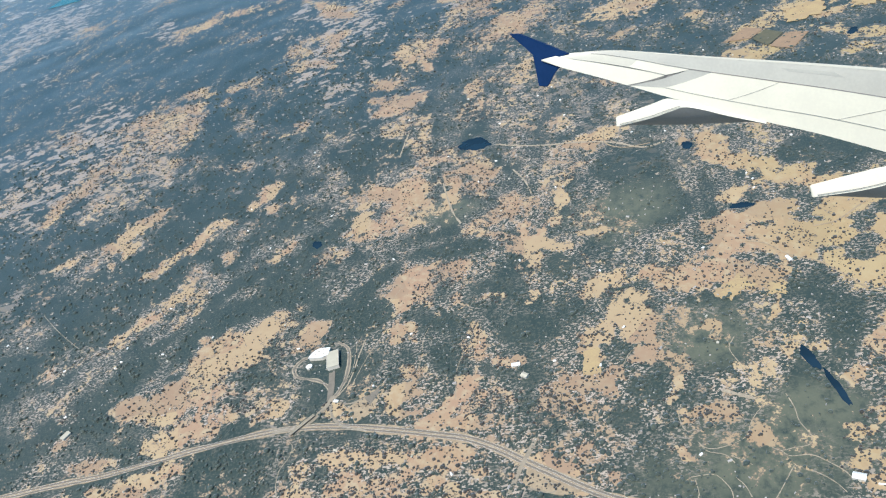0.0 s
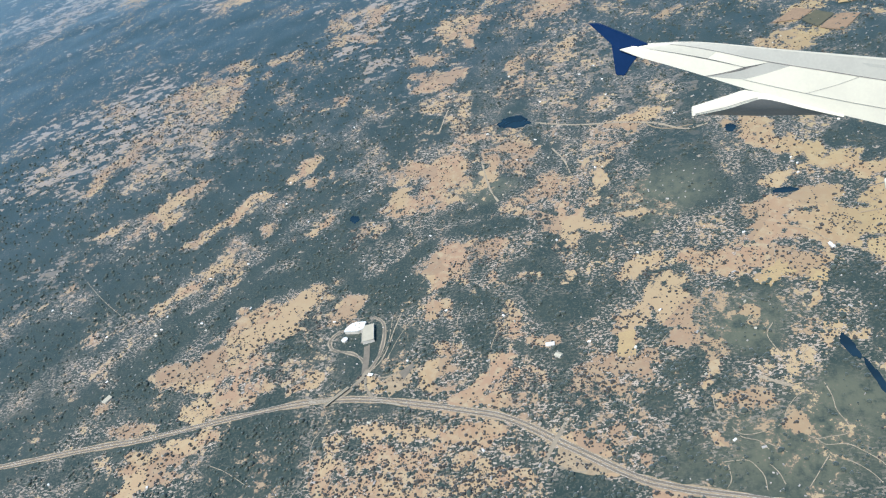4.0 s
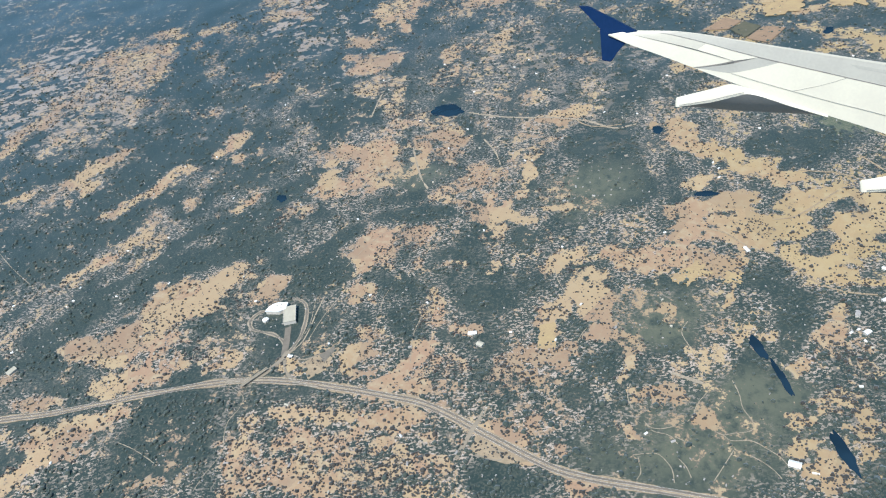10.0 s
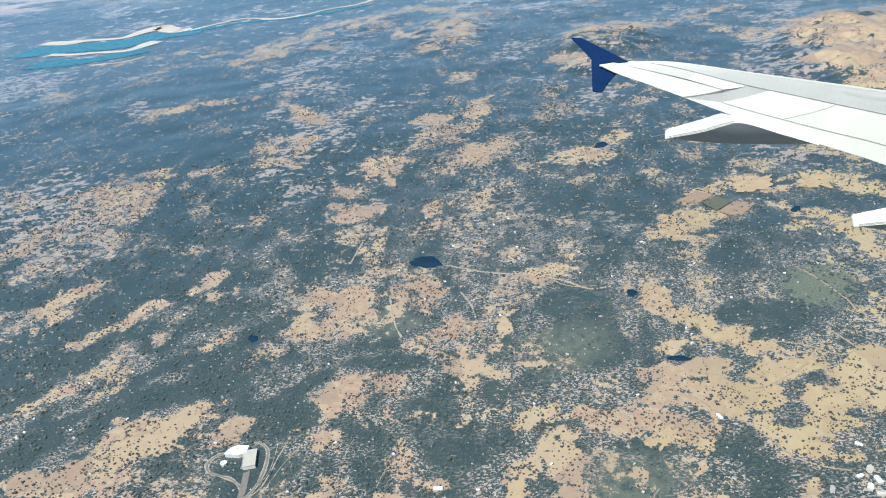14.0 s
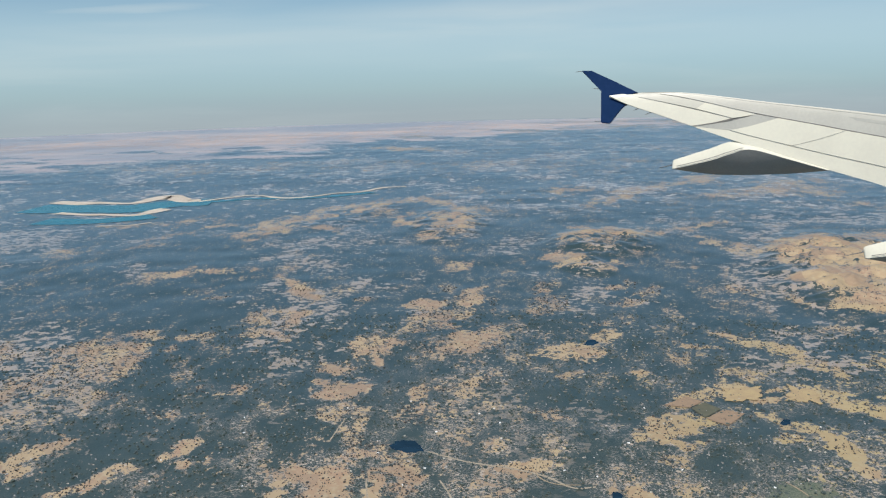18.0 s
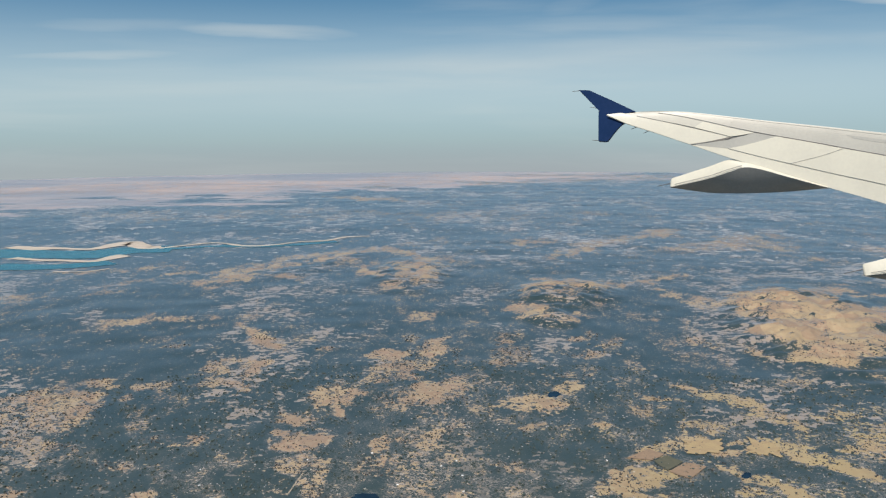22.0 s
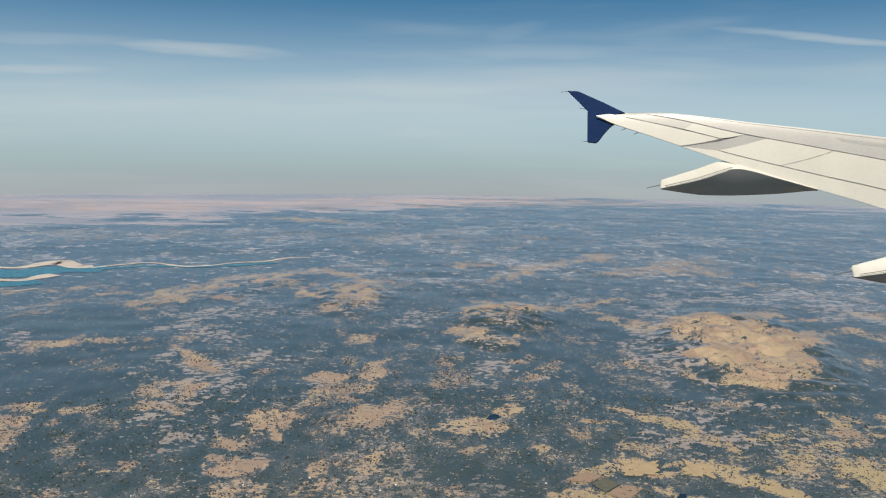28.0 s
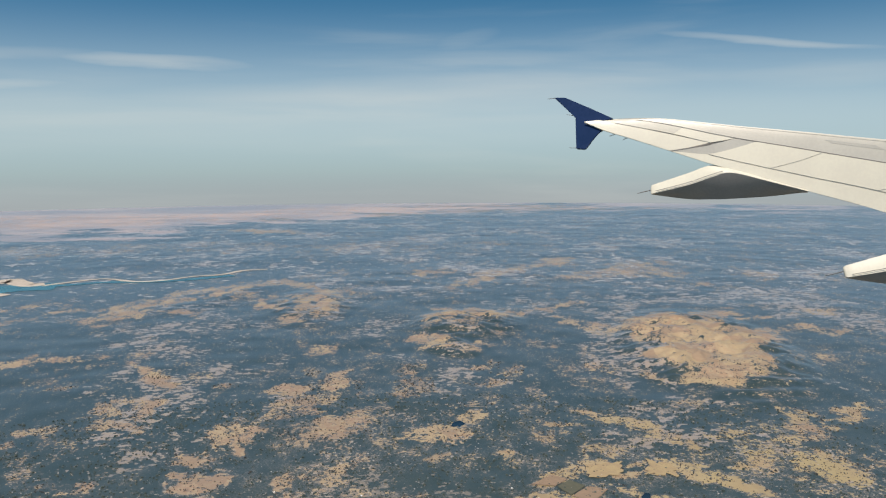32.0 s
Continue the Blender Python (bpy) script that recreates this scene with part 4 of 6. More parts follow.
clearing(152, 844, 10.2, 8.9, 69, 0.65)
clearing(89, 772, 25.5, 11.6, 35, 0.92)
clearing(218, 874, 44.0, 9.3, 80, 0.42)
clearing(225, 997, 17.3, 13.8, 65, 0.50)
clearing(215, 1865, 47.7, 38.3, 73, 0.80)
clearing(326, 1779, 113.9, 28.4, 52, 0.72)
clearing(264, 1681, 37.3, 19.4, 59, 0.75)
clearing(392, 1871, 95.0, 39.6, 44, 0.68)
clearing(542, 2030, 81.3, 41.7, 55, 0.90)
clearing(489, 1953, 43.4, 29.8, 17, 0.75)
clearing(606, 1787, 117.0, 54.0, 33, 0.70)
clearing(717, 1808, 91.2, 62.2, 33, 0.70)
clearing(719, 1931, 86.5, 39.6, 8, 0.65)
clearing(747, 1748, 59.5, 38.0, 47, 0.60)
clearing(734, 1595, 43.7, 28.4, 39, 0.55)
clearing(909, 1711, 58.7, 35.2, 26, 0.55)
clearing(877, 1597, 65.0, 20.9, 60, 0.50)
clearing(391, 1405, 53.3, 18.0, 42, 0.75)
clearing(384, 1258, 45.1, 26.6, 149, 0.75)
clearing(394, 1196, 38.5, 22.0, 111, 0.65)
clearing(358, 1304, 15.7, 12.6, 43, 0.75)
clearing(326, 973, 27.8, 16.7, 124, 0.70)
clearing(353, 967, 24.4, 18.5, 41, 0.45)
clearing(340, 1054, 42.6, 9.0, 62, 0.40)
clearing(287, 1094, 23.6, 10.0, 2, 0.55)
clearing(470, 1164, 110.3, 46.2, 83, 0.95)
clearing(514, 1112, 118.9, 51.3, 80, 0.95)
clearing(512, 978, 86.2, 28.1, 75, 0.95)
clearing(457, 910, 34.4, 23.3, 28, 0.95)
clearing(604, 1118, 67.7, 42.9, 38, 0.92)
clearing(614, 1281, 49.6, 31.7, 45, 0.85)
clearing(533, 1267, 54.7, 38.2, 38, 0.60)
clearing(663, 1245, 31.3, 19.5, 24, 0.80)
clearing(685, 1162, 49.6, 19.0, 30, 0.78)
clearing(462, 1203, 60.6, 26.4, 68, 0.92)
clearing(795, 1281, 50.4, 22.3, 9, 0.55)
clearing(731, 1136, 34.2, 19.5, 37, 0.75)
clearing(618, 976, 25.6, 19.2, 51, 0.55)
clearing(271, 784, 27.7, 14.7, 118, 0.92)
clearing(253, 785, 11.2, 8.1, 62, 0.88)
clearing(221, 768, 23.3, 8.1, 145, 0.80)
clearing(372, 809, 17.9, 12.7, 41, 0.55)
clearing(452, 761, 27.6, 16.1, 15, 0.45)
clearing(518, 867, 24.9, 8.6, 59, 0.45)
clearing(515, 759, 30.4, 12.3, 54, 0.95)
thicket(-158, 1198, 76.6, 62.8, 152, 1.00)
thicket(-393, 1231, 162.5, 44.0, 178, 0.80)
thicket(50, 1327, 185.2, 32.1, 90, 1.00)
thicket(-191, 1093, 39.1, 30.3, 153, 0.70)
thicket(-370, 927, 50.1, 30.2, 134, 0.80)
thicket(-144, 852, 50.0, 27.7, 110, 1.00)
thicket(-298, 882, 34.6, 23.1, 145, 0.80)
thicket(-100, 1132, 39.0, 27.5, 171, 0.90)
thicket(394, 941, 55.1, 14.5, 89, 1.00)
thicket(538, 856, 98.9, 28.4, 59, 0.95)
thicket(401, 789, 52.3, 24.1, 61, 0.90)
thicket(331, 850, 35.6, 24.1, 14, 0.90)
thicket(249, 873, 49.1, 25.8, 74, 0.70)
thicket(317, 1157, 50.1, 22.3, 3, 0.90)
thicket(92, 1352, 110.1, 37.5, 88, 0.90)
thicket(-84, 2004, 203.5, 74.9, 2, 0.70)
thicket(266, 1521, 107.4, 31.5, 2, 0.70)
thicket(584, 1464, 129.3, 41.2, 3, 0.90)
thicket(-414, 1695, 68.3, 44.5, 170, 0.90)
thicket(573, 991, 65.5, 11.3, 56, 0.80)
clearing(478, 1010, 135, 52, 60, 0.95)
hill(499, 1065, 240, 105, 77, 9)
hill(201, 1267, 108, 79, 76, 6)
hill(153, 1116, 56, 34, 110, 4)
hill(-47, 1475, 169, 67, 89, 5)
hill(-275, 1564, 200, 82, 57, 5)
# the basin of the far reservoir
level(-820, 1720, 350, 240, 4, 0.8)
level(-380, 1870, 300, 110, 17, 0.8)
LAKE_Z = level(-46, 552, 13.3, 11.2, 138, 0.3)
PONDS = [
    ("lake", -46, 552, 13.5, 8.5, 138, LAKE_Z),
    ("pond", 103.5, 398.8, 6.1, 3.0, 165, level(103.5, 398.8, 6.1, 3.0, 165, 0.2)),
    ("pond", -155.2, 459.4, 5.2, 3.0, 109, level(-155.2, 459.4, 6.7, 3.2, 109, 0.2)),
    ("pond", 97.0, 274.0, 7.4, 2.6, 98, level(97.0, 274.0, 8, 3, 98, 0.2)),
    ("pond", 101.5, 254.6, 10.5, 1.7, 96, level(101.5, 254.6, 11, 2, 96, 0.2)),
    ("pond", 111.8, 213.0, 11.5, 2.3, 98, level(111.8, 213.0, 12, 3.2, 98, 0.2)),
    ("pond", 92.1, 479.4, 5.6, 3.0, 82, level(92.1, 479.4, 6, 3.2, 82, 0.2)),
    ("pond", 235.7, 589, 6.0, 3.4, 61, level(235.7, 589, 6.6, 3.5, 61, 0.2)),
    ("pond", 117.5, 783, 8.9, 6.5, 61, level(117.5, 783, 8.9, 7, 61, 0.2)),
]
level(-130, 328, 20, 26, 10)
level(-102, 300, 6, 6, 0)
level(92, 208, 5, 5, 0)
level(-880, 1720, 560, 260, 170)
level(-480, 1900, 420, 120, 10)


def land_sheet():
    """One sheet of land out to the horizon, finest where the view goes."""
    ang = np.concatenate([np.linspace(-180, -56, 42)[:-1], np.linspace(-56, 44, 540)[:-1], np.linspace(44, 180, 46)[:-1]])
    rad = np.concatenate([np.linspace(20, 150, 26)[:-1], np.geomspace(150, 4850, 620)])
    A, R = np.meshgrid(np.radians(ang), rad)
    x, y = (R * np.sin(A)).ravel(), (R * np.cos(A)).ravel()
    z = height(x, y)
    z *= np.clip((4850 - np.hypot(x, y)) / 900, 0, 1)
    na, nr = len(ang), len(rad)
    i, j = np.meshgrid(np.arange(nr - 1), np.arange(na), indexing="ij")
    k = (j + 1) % na
    quads = np.stack([i * na + j, (i + 1) * na + j, (i + 1) * na + k, i * na + k], -1).reshape(-1, 4)
    verts = np.concatenate([np.stack([x, y, z], 1), [[0, 0, 0]]])
    me = bpy.data.meshes.new("ground")
    me.vertices.add(len(verts))
    me.vertices.foreach_set("co", verts.ravel())
    tri = np.stack([np.arange(na), (np.arange(na) + 1) % na, np.full(na, len(verts) - 1)], 1)
    me.loops.add(quads.size + tri.size)
    me.loops.foreach_set("vertex_index", np.concatenate([quads.ravel(), tri.ravel()]))
    me.polygons.add(len(quads) + na)
    me.polygons.foreach_set("loop_start", np.concatenate([np.arange(len(quads)) * 4, quads.size + np.arange(na) * 3]))
    me.update(calc_edges=True)
    o = np.append(openness(x, y), 0.1)
    layer = me.attributes.new("openness", "FLOAT", "POINT")
    layer.data.foreach_set("value", o)
    d = np.append(np.clip((x - 20) / 160, 0, 1) * np.clip((1000 - y) / 300, 0, 1) * lattice(x, y, 45, 11) * 0.8, 0)
    layer = me.attributes.new("dryness", "FLOAT", "POINT")
    layer.data.foreach_set("value", d)
    layer = me.attributes.new("brush", "FLOAT", "POINT")
    layer.data.foreach_set("value", np.append(brush(x, y), 0))
    layer = me.attributes.new("meadow", "FLOAT", "POINT")
    layer.data.foreach_set("value", np.append(np.clip(1.4 - oval(x, y, 206, 470, 36, 26, radians(73)), 0, 1) * 0.75, 0))
    far = np.hypot(x, y)
    layer = me.attributes.new("midland", "FLOAT", "POINT")
    layer.data.foreach_set("value", np.append(np.clip((far - 330) / 170, 0, 1) * np.clip((1100 - far) / 350, 0, 1), 0))
    # Farthest land; also raises the sheen that imitates haze.
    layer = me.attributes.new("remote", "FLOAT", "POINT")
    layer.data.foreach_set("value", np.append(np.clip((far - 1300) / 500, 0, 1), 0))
    layer = me.attributes.new("upland", "FLOAT", "POINT")
    layer.data.foreach_set("value", np.append(np.clip((np.hypot(x, y) - 430) / 380, 0, 1), 0))
    v = np.append(np.clip((np.hypot(x, y) + 900 * (lattice(x, y, 420, 12) - 0.5) + 500 * (lattice(x, y, 150, 13) - 0.5) - 2450 - 1500 * np.clip((np.degrees(np.arctan2(x, y)) + 14) / 26, 0, 1)) / 1100, 0, 1), 0)
    layer = me.attributes.new("valley", "FLOAT", "POINT")
    layer.data.foreach_set("value", v)
    me.shade_smooth()
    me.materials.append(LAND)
    return tagged(new("ground", me), "wooded foothills with tan dry-grass clearings reaching the hazy horizon", "ground", kind="structure")


land_sheet()


# ---- water, roads, tracks ----
def pond(name, x, y, a, b, turn, z, mat, seed, label):
    bm = bmesh.new()
    rng = random.Random(seed)
    ph = [rng.uniform(0, 6.28) for _ in range(4)]
    vs = []
    for i in range(48):
        t = i / 48 * math.tau
        k = 1 + 0.10 * math.sin(2 * t + ph[0]) + 0.07 * math.sin(3 * t + ph[1]) + 0.07 * math.sin(5 * t + ph[2]) + 0.06 * math.sin(9 * t + ph[3])
        u, v = a * k * math.cos(t), b * k * math.sin(t)
        c, s = math.cos(radians(turn)), math.sin(radians(turn))
        vs.append(bm.verts.new((u * c - v * s, u * s + v * c, 0)))
    bm.faces.new(vs)
    ob = new(name, finish(name, bm, mat))
    ob.location = (x, y, z + 0.10)
    return tagged(ob, label, "pond" if name == "pond" else "lake", kind="structure")


def smooth_line(points, step):
    """A curve through the points, cut into even steps."""
    pts = [Vector((x, y)) for x, y in points]
    pts = [pts[0] * 2 - pts[1]] + pts + [pts[-1] * 2 - pts[-2]]
    out = []
    for k in range(1, len(pts) - 2):
        p0, p1, p2, p3 = pts[k - 1:k + 3]
        n = max(2, int((p2 - p1).length / step))
        for i in range(n):
            t = i / n
            out.append(0.5 * (2 * p1 + (p2 - p0) * t + (2 * p0 - 5 * p1 + 4 * p2 - p3) * t * t + (3 * p1 - p0 - 3 * p2 + p3) * t ** 3))
    out.append(pts[-2])
    return out


def ribbon(bm, line, offset, width, lift, uneven=0.0, seed=1, taper=False):
    p = np.array([(q.x, q.y) for q in line])
    d = np.gradient(p, axis=0)
    d /= np.linalg.norm(d, axis=1)[:, None]
    nrm = np.stack([-d[:, 1], d[:, 0]], 1)
    w = width * (1 + uneven * (2 * (0.6 * lattice(p[:, 0], p[:, 1], width * 2.5, seed) + 0.4 * lattice(p[:, 0], p[:, 1], width * 0.9, seed + 5)) - 1))
    if uneven > 0.9:
        offset = offset + width * (0.9 * (lattice(p[:, 0], p[:, 1], width * 1.4, seed + 9) - 0.5) + 0.5 * (lattice(p[:, 0], p[:, 1], width * 4, seed + 11) - 0.5))
    offset = np.zeros(len(p)) + offset
    if taper:
        w = w * (0.10 + 0.9 * np.clip(1 - np.arange(len(p)) / (len(p) * 0.62), 0, 1) ** 1.3)
    a, b, mid = p + nrm * (offset + w / 2)[:, None], p + nrm * (offset - w / 2)[:, None], p + nrm * offset[:, None]
    zm = height(mid[:, 0], mid[:, 1])
    za, zb = np.maximum(height(a[:, 0], a[:, 1]), zm) + lift, np.maximum(height(b[:, 0], b[:, 1]), zm) + lift
    rows = [(bm.verts.new((*a[i], za[i])), bm.verts.new((*b[i], zb[i]))) for i in range(len(p))]
    for r, s in zip(rows, rows[1:]):
        bm.faces.new((r[0], r[1], s[1], s[0]))


def road(name, points, width, mat, label, lift=0.10, step=2.0, uneven=0.15, seed=1, taper=False, category="road"):
    bm = bmesh.new()
    ribbon(bm, smooth_line(points, step), 0, width, lift, uneven, seed, taper)
    return tagged(new(name, finish(name, bm, mat)), label, category, kind="structure")


for k, (name, x, y, a, b, turn, z) in enumerate(PONDS):
    pond(name, x, y, a, b, turn, z, POND, k, "deep blue lake with pale dry banks" if name == "lake" else "dark blue farm pond among dry grass and trees")

HIGHWAY = [(-273.9, 282.2), (-243.4, 282.6), (-214.3, 285.9), (-200.1, 288.1), (-185.5, 289.5), (-171.0, 290.9), (-156.4, 291.5), (-141.6, 290.9), (-126.6, 288.3), (-111.7, 283.8), (-96.9, 278.3), (-82.7, 273.3), (-68.9, 268.1), (-55.4, 262.7), (-42.4, 254.4), (-30.0, 244.3), (-18.2, 234.7), (-7.0, 225.2), (3.7, 217.4), (14.3, 212.3), (24.7, 208.4), (44.9, 201.7), (64.0, 195.1)]
hw_line = smooth_line([(-424.0, 273.0), (-344.0, 278.0)] + HIGHWAY + [(121.0, 176.0), (206.0, 147.0)], 2.0)
highway = tagged(new("highway"), "pale concrete divided highway curving through dry wooded hills", "highway", kind="structure")
bm = bmesh.new()
ribbon(bm, hw_line, 0, 4.6, 0.07, 0.5, 21)
part("verge", bm, VERGE, highway, "bare tan road verge")
for name, off in (("carriageway", 1.05), ("carriageway", -1.05)):
    bm = bmesh.new()
    ribbon(bm, hw_line, off, 1.3, 0.13)
    part(name, bm, LANES, highway)
for off in (0.45, 1.65, -0.45, -1.65):
    bm = bmesh.new()
    ribbon(bm, hw_line, off, 0.06, 0.16)
    part("edge_line", bm, LINE, highway, "faded white edge line")

road("side_road", [(-24.1, 256.5), (-27.8, 249.5), (-30.7, 244.4), (-33.0, 239.7), (-35.5, 234.5), (-37.9, 228.8)], 2.0, CONCRETE, "pale concrete road crossing the highway", lift=0.17)
road("slip_lane", [(-35.3, 233.8), (-30.3, 230.4), (-25.1, 227.5), (-21.0, 225.8), (-18.6, 226.6), (-19.1, 229.4), (-23.0, 233.8)], 0.8, CONCRETE, "narrow pale lane looping back to the highway", lift=0.14)
road("ramp_road", [(-154.0, 291.6), (-143.6, 291.0), (-135.7, 293.0), (-130.9, 298.3), (-127.2, 303.1), (-124.9, 309.0)], 2.6, CONCRETE, "pale ramp road climbing from the highway", lift=0.15)
road("ramp_road", [(-104.8, 279.4), (-116.9, 285.9), (-123.6, 294.6), (-125.7, 304.0)], 1.5, CONCRETE, "pale ramp road joining the highway", lift=0.14)
for pts in ([(-125.5, 307.0), (-128.6, 316.5), (-134.9, 323.1), (-141.5, 326.3), (-148.1, 329.9), (-150.8, 336.8), (-147.3, 342.6), (-141.5, 344.7)],
            [(-125.0, 307.0), (-121.5, 313.9), (-119.4, 322.9), (-119.2, 335.1), (-121.3, 345.5), (-127.6, 352.2)]):
    road("shoulder", pts, 2.1, DIRT, "bare pale shoulder along a drive", lift=0.08, step=1.0, uneven=0.5, seed=91, category="road verge")
road("drive", [(-125.5, 307.0), (-128.6, 316.5), (-134.9, 323.1), (-141.5, 326.3), (-148.1, 329.9), (-150.8, 336.8), (-147.3, 342.6), (-141.5, 344.7)], 1.0, ASPHALT, "curving pale drive round a wooded knoll", lift=0.13)
road("drive", [(-125.0, 307.0), (-121.5, 313.9), (-119.4, 322.9), (-119.2, 335.1), (-121.3, 345.5), (-127.6, 352.2)], 1.1, ASPHALT, "asphalt service drive beside the flat-roofed hall", lift=0.14)
road("drive", [(-126.6, 306.1), (-126.7, 313.3), (-127.3, 321.5), (-127.9, 327.7)], 3.4, ASPHALT, "broad asphalt forecourt leading up to the white hall", lift=0.12)
road("drive", [(-124.0, 306.4), (-118.3, 314.6), (-115.7, 324.6), (-114.0, 336.7), (-111.2, 349.8)], 0.7, DIRT, "pale perimeter lane on the slope below the hall", lift=0.12)
road("drive", [(-123.0, 305.3), (-117.5, 301.3), (-111.8, 301.3), (-107.0, 303.5)], 1.0, CONCRETE, "short pale lane to the car park", lift=0.16)
road("dam_road", [(-30, 543), (-2.4, 527), (28, 515.8), (49.5, 504.8), (65.9, 489.9), (80.5, 490.9)], 1.9, DIRT, "pale dirt road leading from the lake", uneven=0.3)
TRACKS = (
    ((81.3, 256.1), (82.0, 247.7), (81.4, 239.8), (83.2, 231.8), (81.4, 227.6), (74.7, 227.1), (70.2, 226.9), (67.4, 229.2)),
    ((70.2, 226.9), (72.6, 223.6), (79.9, 222.5), (84.1, 218.5), (88.6, 212.2), (91.1, 203.8)),
    ((39.0, 260.1), (36.7, 253.7), (37.4, 246.4), (40.7, 242.6)),
    ((44.8, 258.4), (50.1, 254.8), (52.0, 251.2), (49.4, 247.6)),
    ((70.8, 251.9), (66.1, 247.1), (62.7, 242.2), (60.5, 237.6), (55.3, 234.7), (47.1, 233.5), (42.8, 235.1), (41.1, 238.5)),
    ((41.1, 238.5), (43.5, 232.9), (49.6, 229.5), (52.0, 224.7)),
    ((51.7, 228.6), (55.4, 225.1), (58.1, 222.4)),
    ((72.4, 218.8), (69.3, 215.0), (64.5, 208.9), (61.5, 205.3)),
    ((77.8, 215.2), (81.1, 211.9), (84.0, 207.5), (85.8, 203.2)),
    ((33.6, 221.7), (42.4, 221.2), (45.1, 218.5)),
    ((45.1, 218.5), (47.2, 212.7), (46.8, 205.9)),
    ((35.5, 219.9), (35.3, 212.9), (33.1, 209.2)),
    ((50.5, 217.8), (52.7, 213.2), (53.6, 207.7)),
    ((90.6, 279.4), (83.1, 277.1), (78.7, 274.2), (75.9, 265.8)),
    ((71.1, 295.0), (66.9, 287.9), (68.5, 278.1), (69.3, 270.6)),
    ((-149.6, 287.3), (-143.1, 281.3), (-141.6, 277.3), (-142.6, 271.3), (-145.9, 264.7), (-145.9, 256.2), (-144.3, 246.0), (-149.4, 234.2), (-152.3, 225.6)),
)
TRACKS_2 = (
    ((-199.0, 259.0), (-190.4, 254.4), (-181.5, 248.1), (-174.2, 242.3)),
    ((-114.9, 316.2), (-111.4, 327.8), (-107.2, 338.3), (-101.6, 350.0)),
    ((-119.9, 315.5), (-116.4, 326.6), (-115.9, 340.2), (-116.1, 348.3)),
    ((-80.9, 312.1), (-78.4, 325.5), (-77.8, 339.2), (-73.9, 350.3)),
    ((13.9, 348.4), (14.9, 337.5), (17.6, 327.7)),
    ((85.6, 350.9), (83.3, 338.3), (79.5, 325.2)),
    ((-354.9, 449.4), (-329.5, 421.6), (-302.1, 395.3)),
    ((-20.2, 501.0), (-13.2, 481.6), (-10.3, 463.7)),
    ((-69.4, 505.3), (-65.7, 480.9), (-61.9, 460.2), (-57.1, 446.4)),
    ((-104.1, 560.0), (-100.6, 582.4), (-98.1, 596.3)),
    ((-77.4, 407.7), (-90.1, 393.5), (-101.7, 374.4)),
    ((63.6, 302.6), (59.9, 297.3)),
    ((29.1, 303.6), (22.8, 296.7), (19.3, 290.2)),
    ((128.9, 283.1), (135.4, 287.6), (138.6, 283.1), (136.4, 275.9)),
    ((-54.6, 327.3), (-59.8, 308.9), (-60.4, 288.8)),
)
for k, pts in enumerate(TRACKS + TRACKS_2):
    road("dirt_track", pts, 0.34 if pts[0][1] < 450 else 1.1, DIRT, "narrow pale dirt track winding through scrub", lift=0.09, step=1.0, uneven=0.75, seed=30 + k, category="track")
for k, pts in enumerate((
        [(201.7, 495.6), (208.1, 480.7), (215.7, 449.0), (218.0, 428.1), (235.7, 407.3)],
        [(95.7, 365.4), (104.4, 359.4), (112.1, 345.8), (123.0, 335.8), (129.6, 322.6), (135.8, 310.1), (145.7, 302.4), (157.8, 297.6)],
        [(158.1, 408.7), (176.0, 400.7), (189.1, 390.7), (201.0, 395.5)],
        [(192.8, 417.6), (198.1, 404.7), (201.0, 395.5)],
        [(45.3, 524.8), (44.4, 505.9), (55.1, 495.0), (71.5, 493.3)],
        [(130.8, 366.0), (144.2, 367.4), (169.9, 384.0)],
)):
    road("country_road", pts, 1.0, VERGE, "pale country road skirting dry pasture", lift=0.16, step=1.5, uneven=0.35, seed=80 + k, category="road")
road("quarry_floor", [(57.6, 264.2), (60.9, 261.7), (64.8, 259.1), (68.9, 256.2)], 1.7, DIRT, "bare whitish gravel pit in the woods", step=0.6, uneven=0.9, category="gravel pit")

# the far reservoir with its bleached shores
road("reservoir", [(-960, 1752), (-864, 1737), (-794, 1731), (-725, 1725), (-687, 1767), (-640, 1793), (-579, 1803)], 112, RESERVOIR, "turquoise reservoir arm between bleached shores", lift=0.6, step=8, uneven=0.3, taper=False, category="water")
road("reservoir", [(-628, 1793), (-565, 1812), (-490, 1841), (-368, 1836), (-231, 1906)], 24, RESERVOIR, "turquoise reservoir arm between bleached shores", lift=0.6, step=8, uneven=0.3, taper=False, category="water")
road("reservoir", [(-850, 1580), (-776, 1568), (-719, 1576), (-678, 1596), (-644, 1624)], 70, RESERVOIR, "turquoise reservoir arm between bleached shores", lift=0.6, step=8, uneven=0.3, taper=False, category="water")
SHORES = (
    [(-955, 1845), (-883, 1819), (-838, 1821), (-761, 1806), (-729, 1869), (-705, 1898), (-647, 1827), (-615, 1837)],
    [(-612, 1811), (-559, 1866), (-506, 1896), (-430, 1843), (-372, 1854), (-320, 1903), (-260, 1925), (-217, 1987), (-164, 2000)],
    [(-868, 1682), (-800, 1656), (-755, 1650), (-686, 1637), (-658, 1696), (-648, 1712)],
    [(-709, 1514), (-651, 1514), (-616, 1546)],
)
for k, (pts, w) in enumerate(zip(SHORES, (36, 13, 26, 8))):
    road("shore", pts, w, SAND, "bleached bare bank along the water", lift=0.7, step=3, uneven=0.75, seed=60 + k, category="shore")


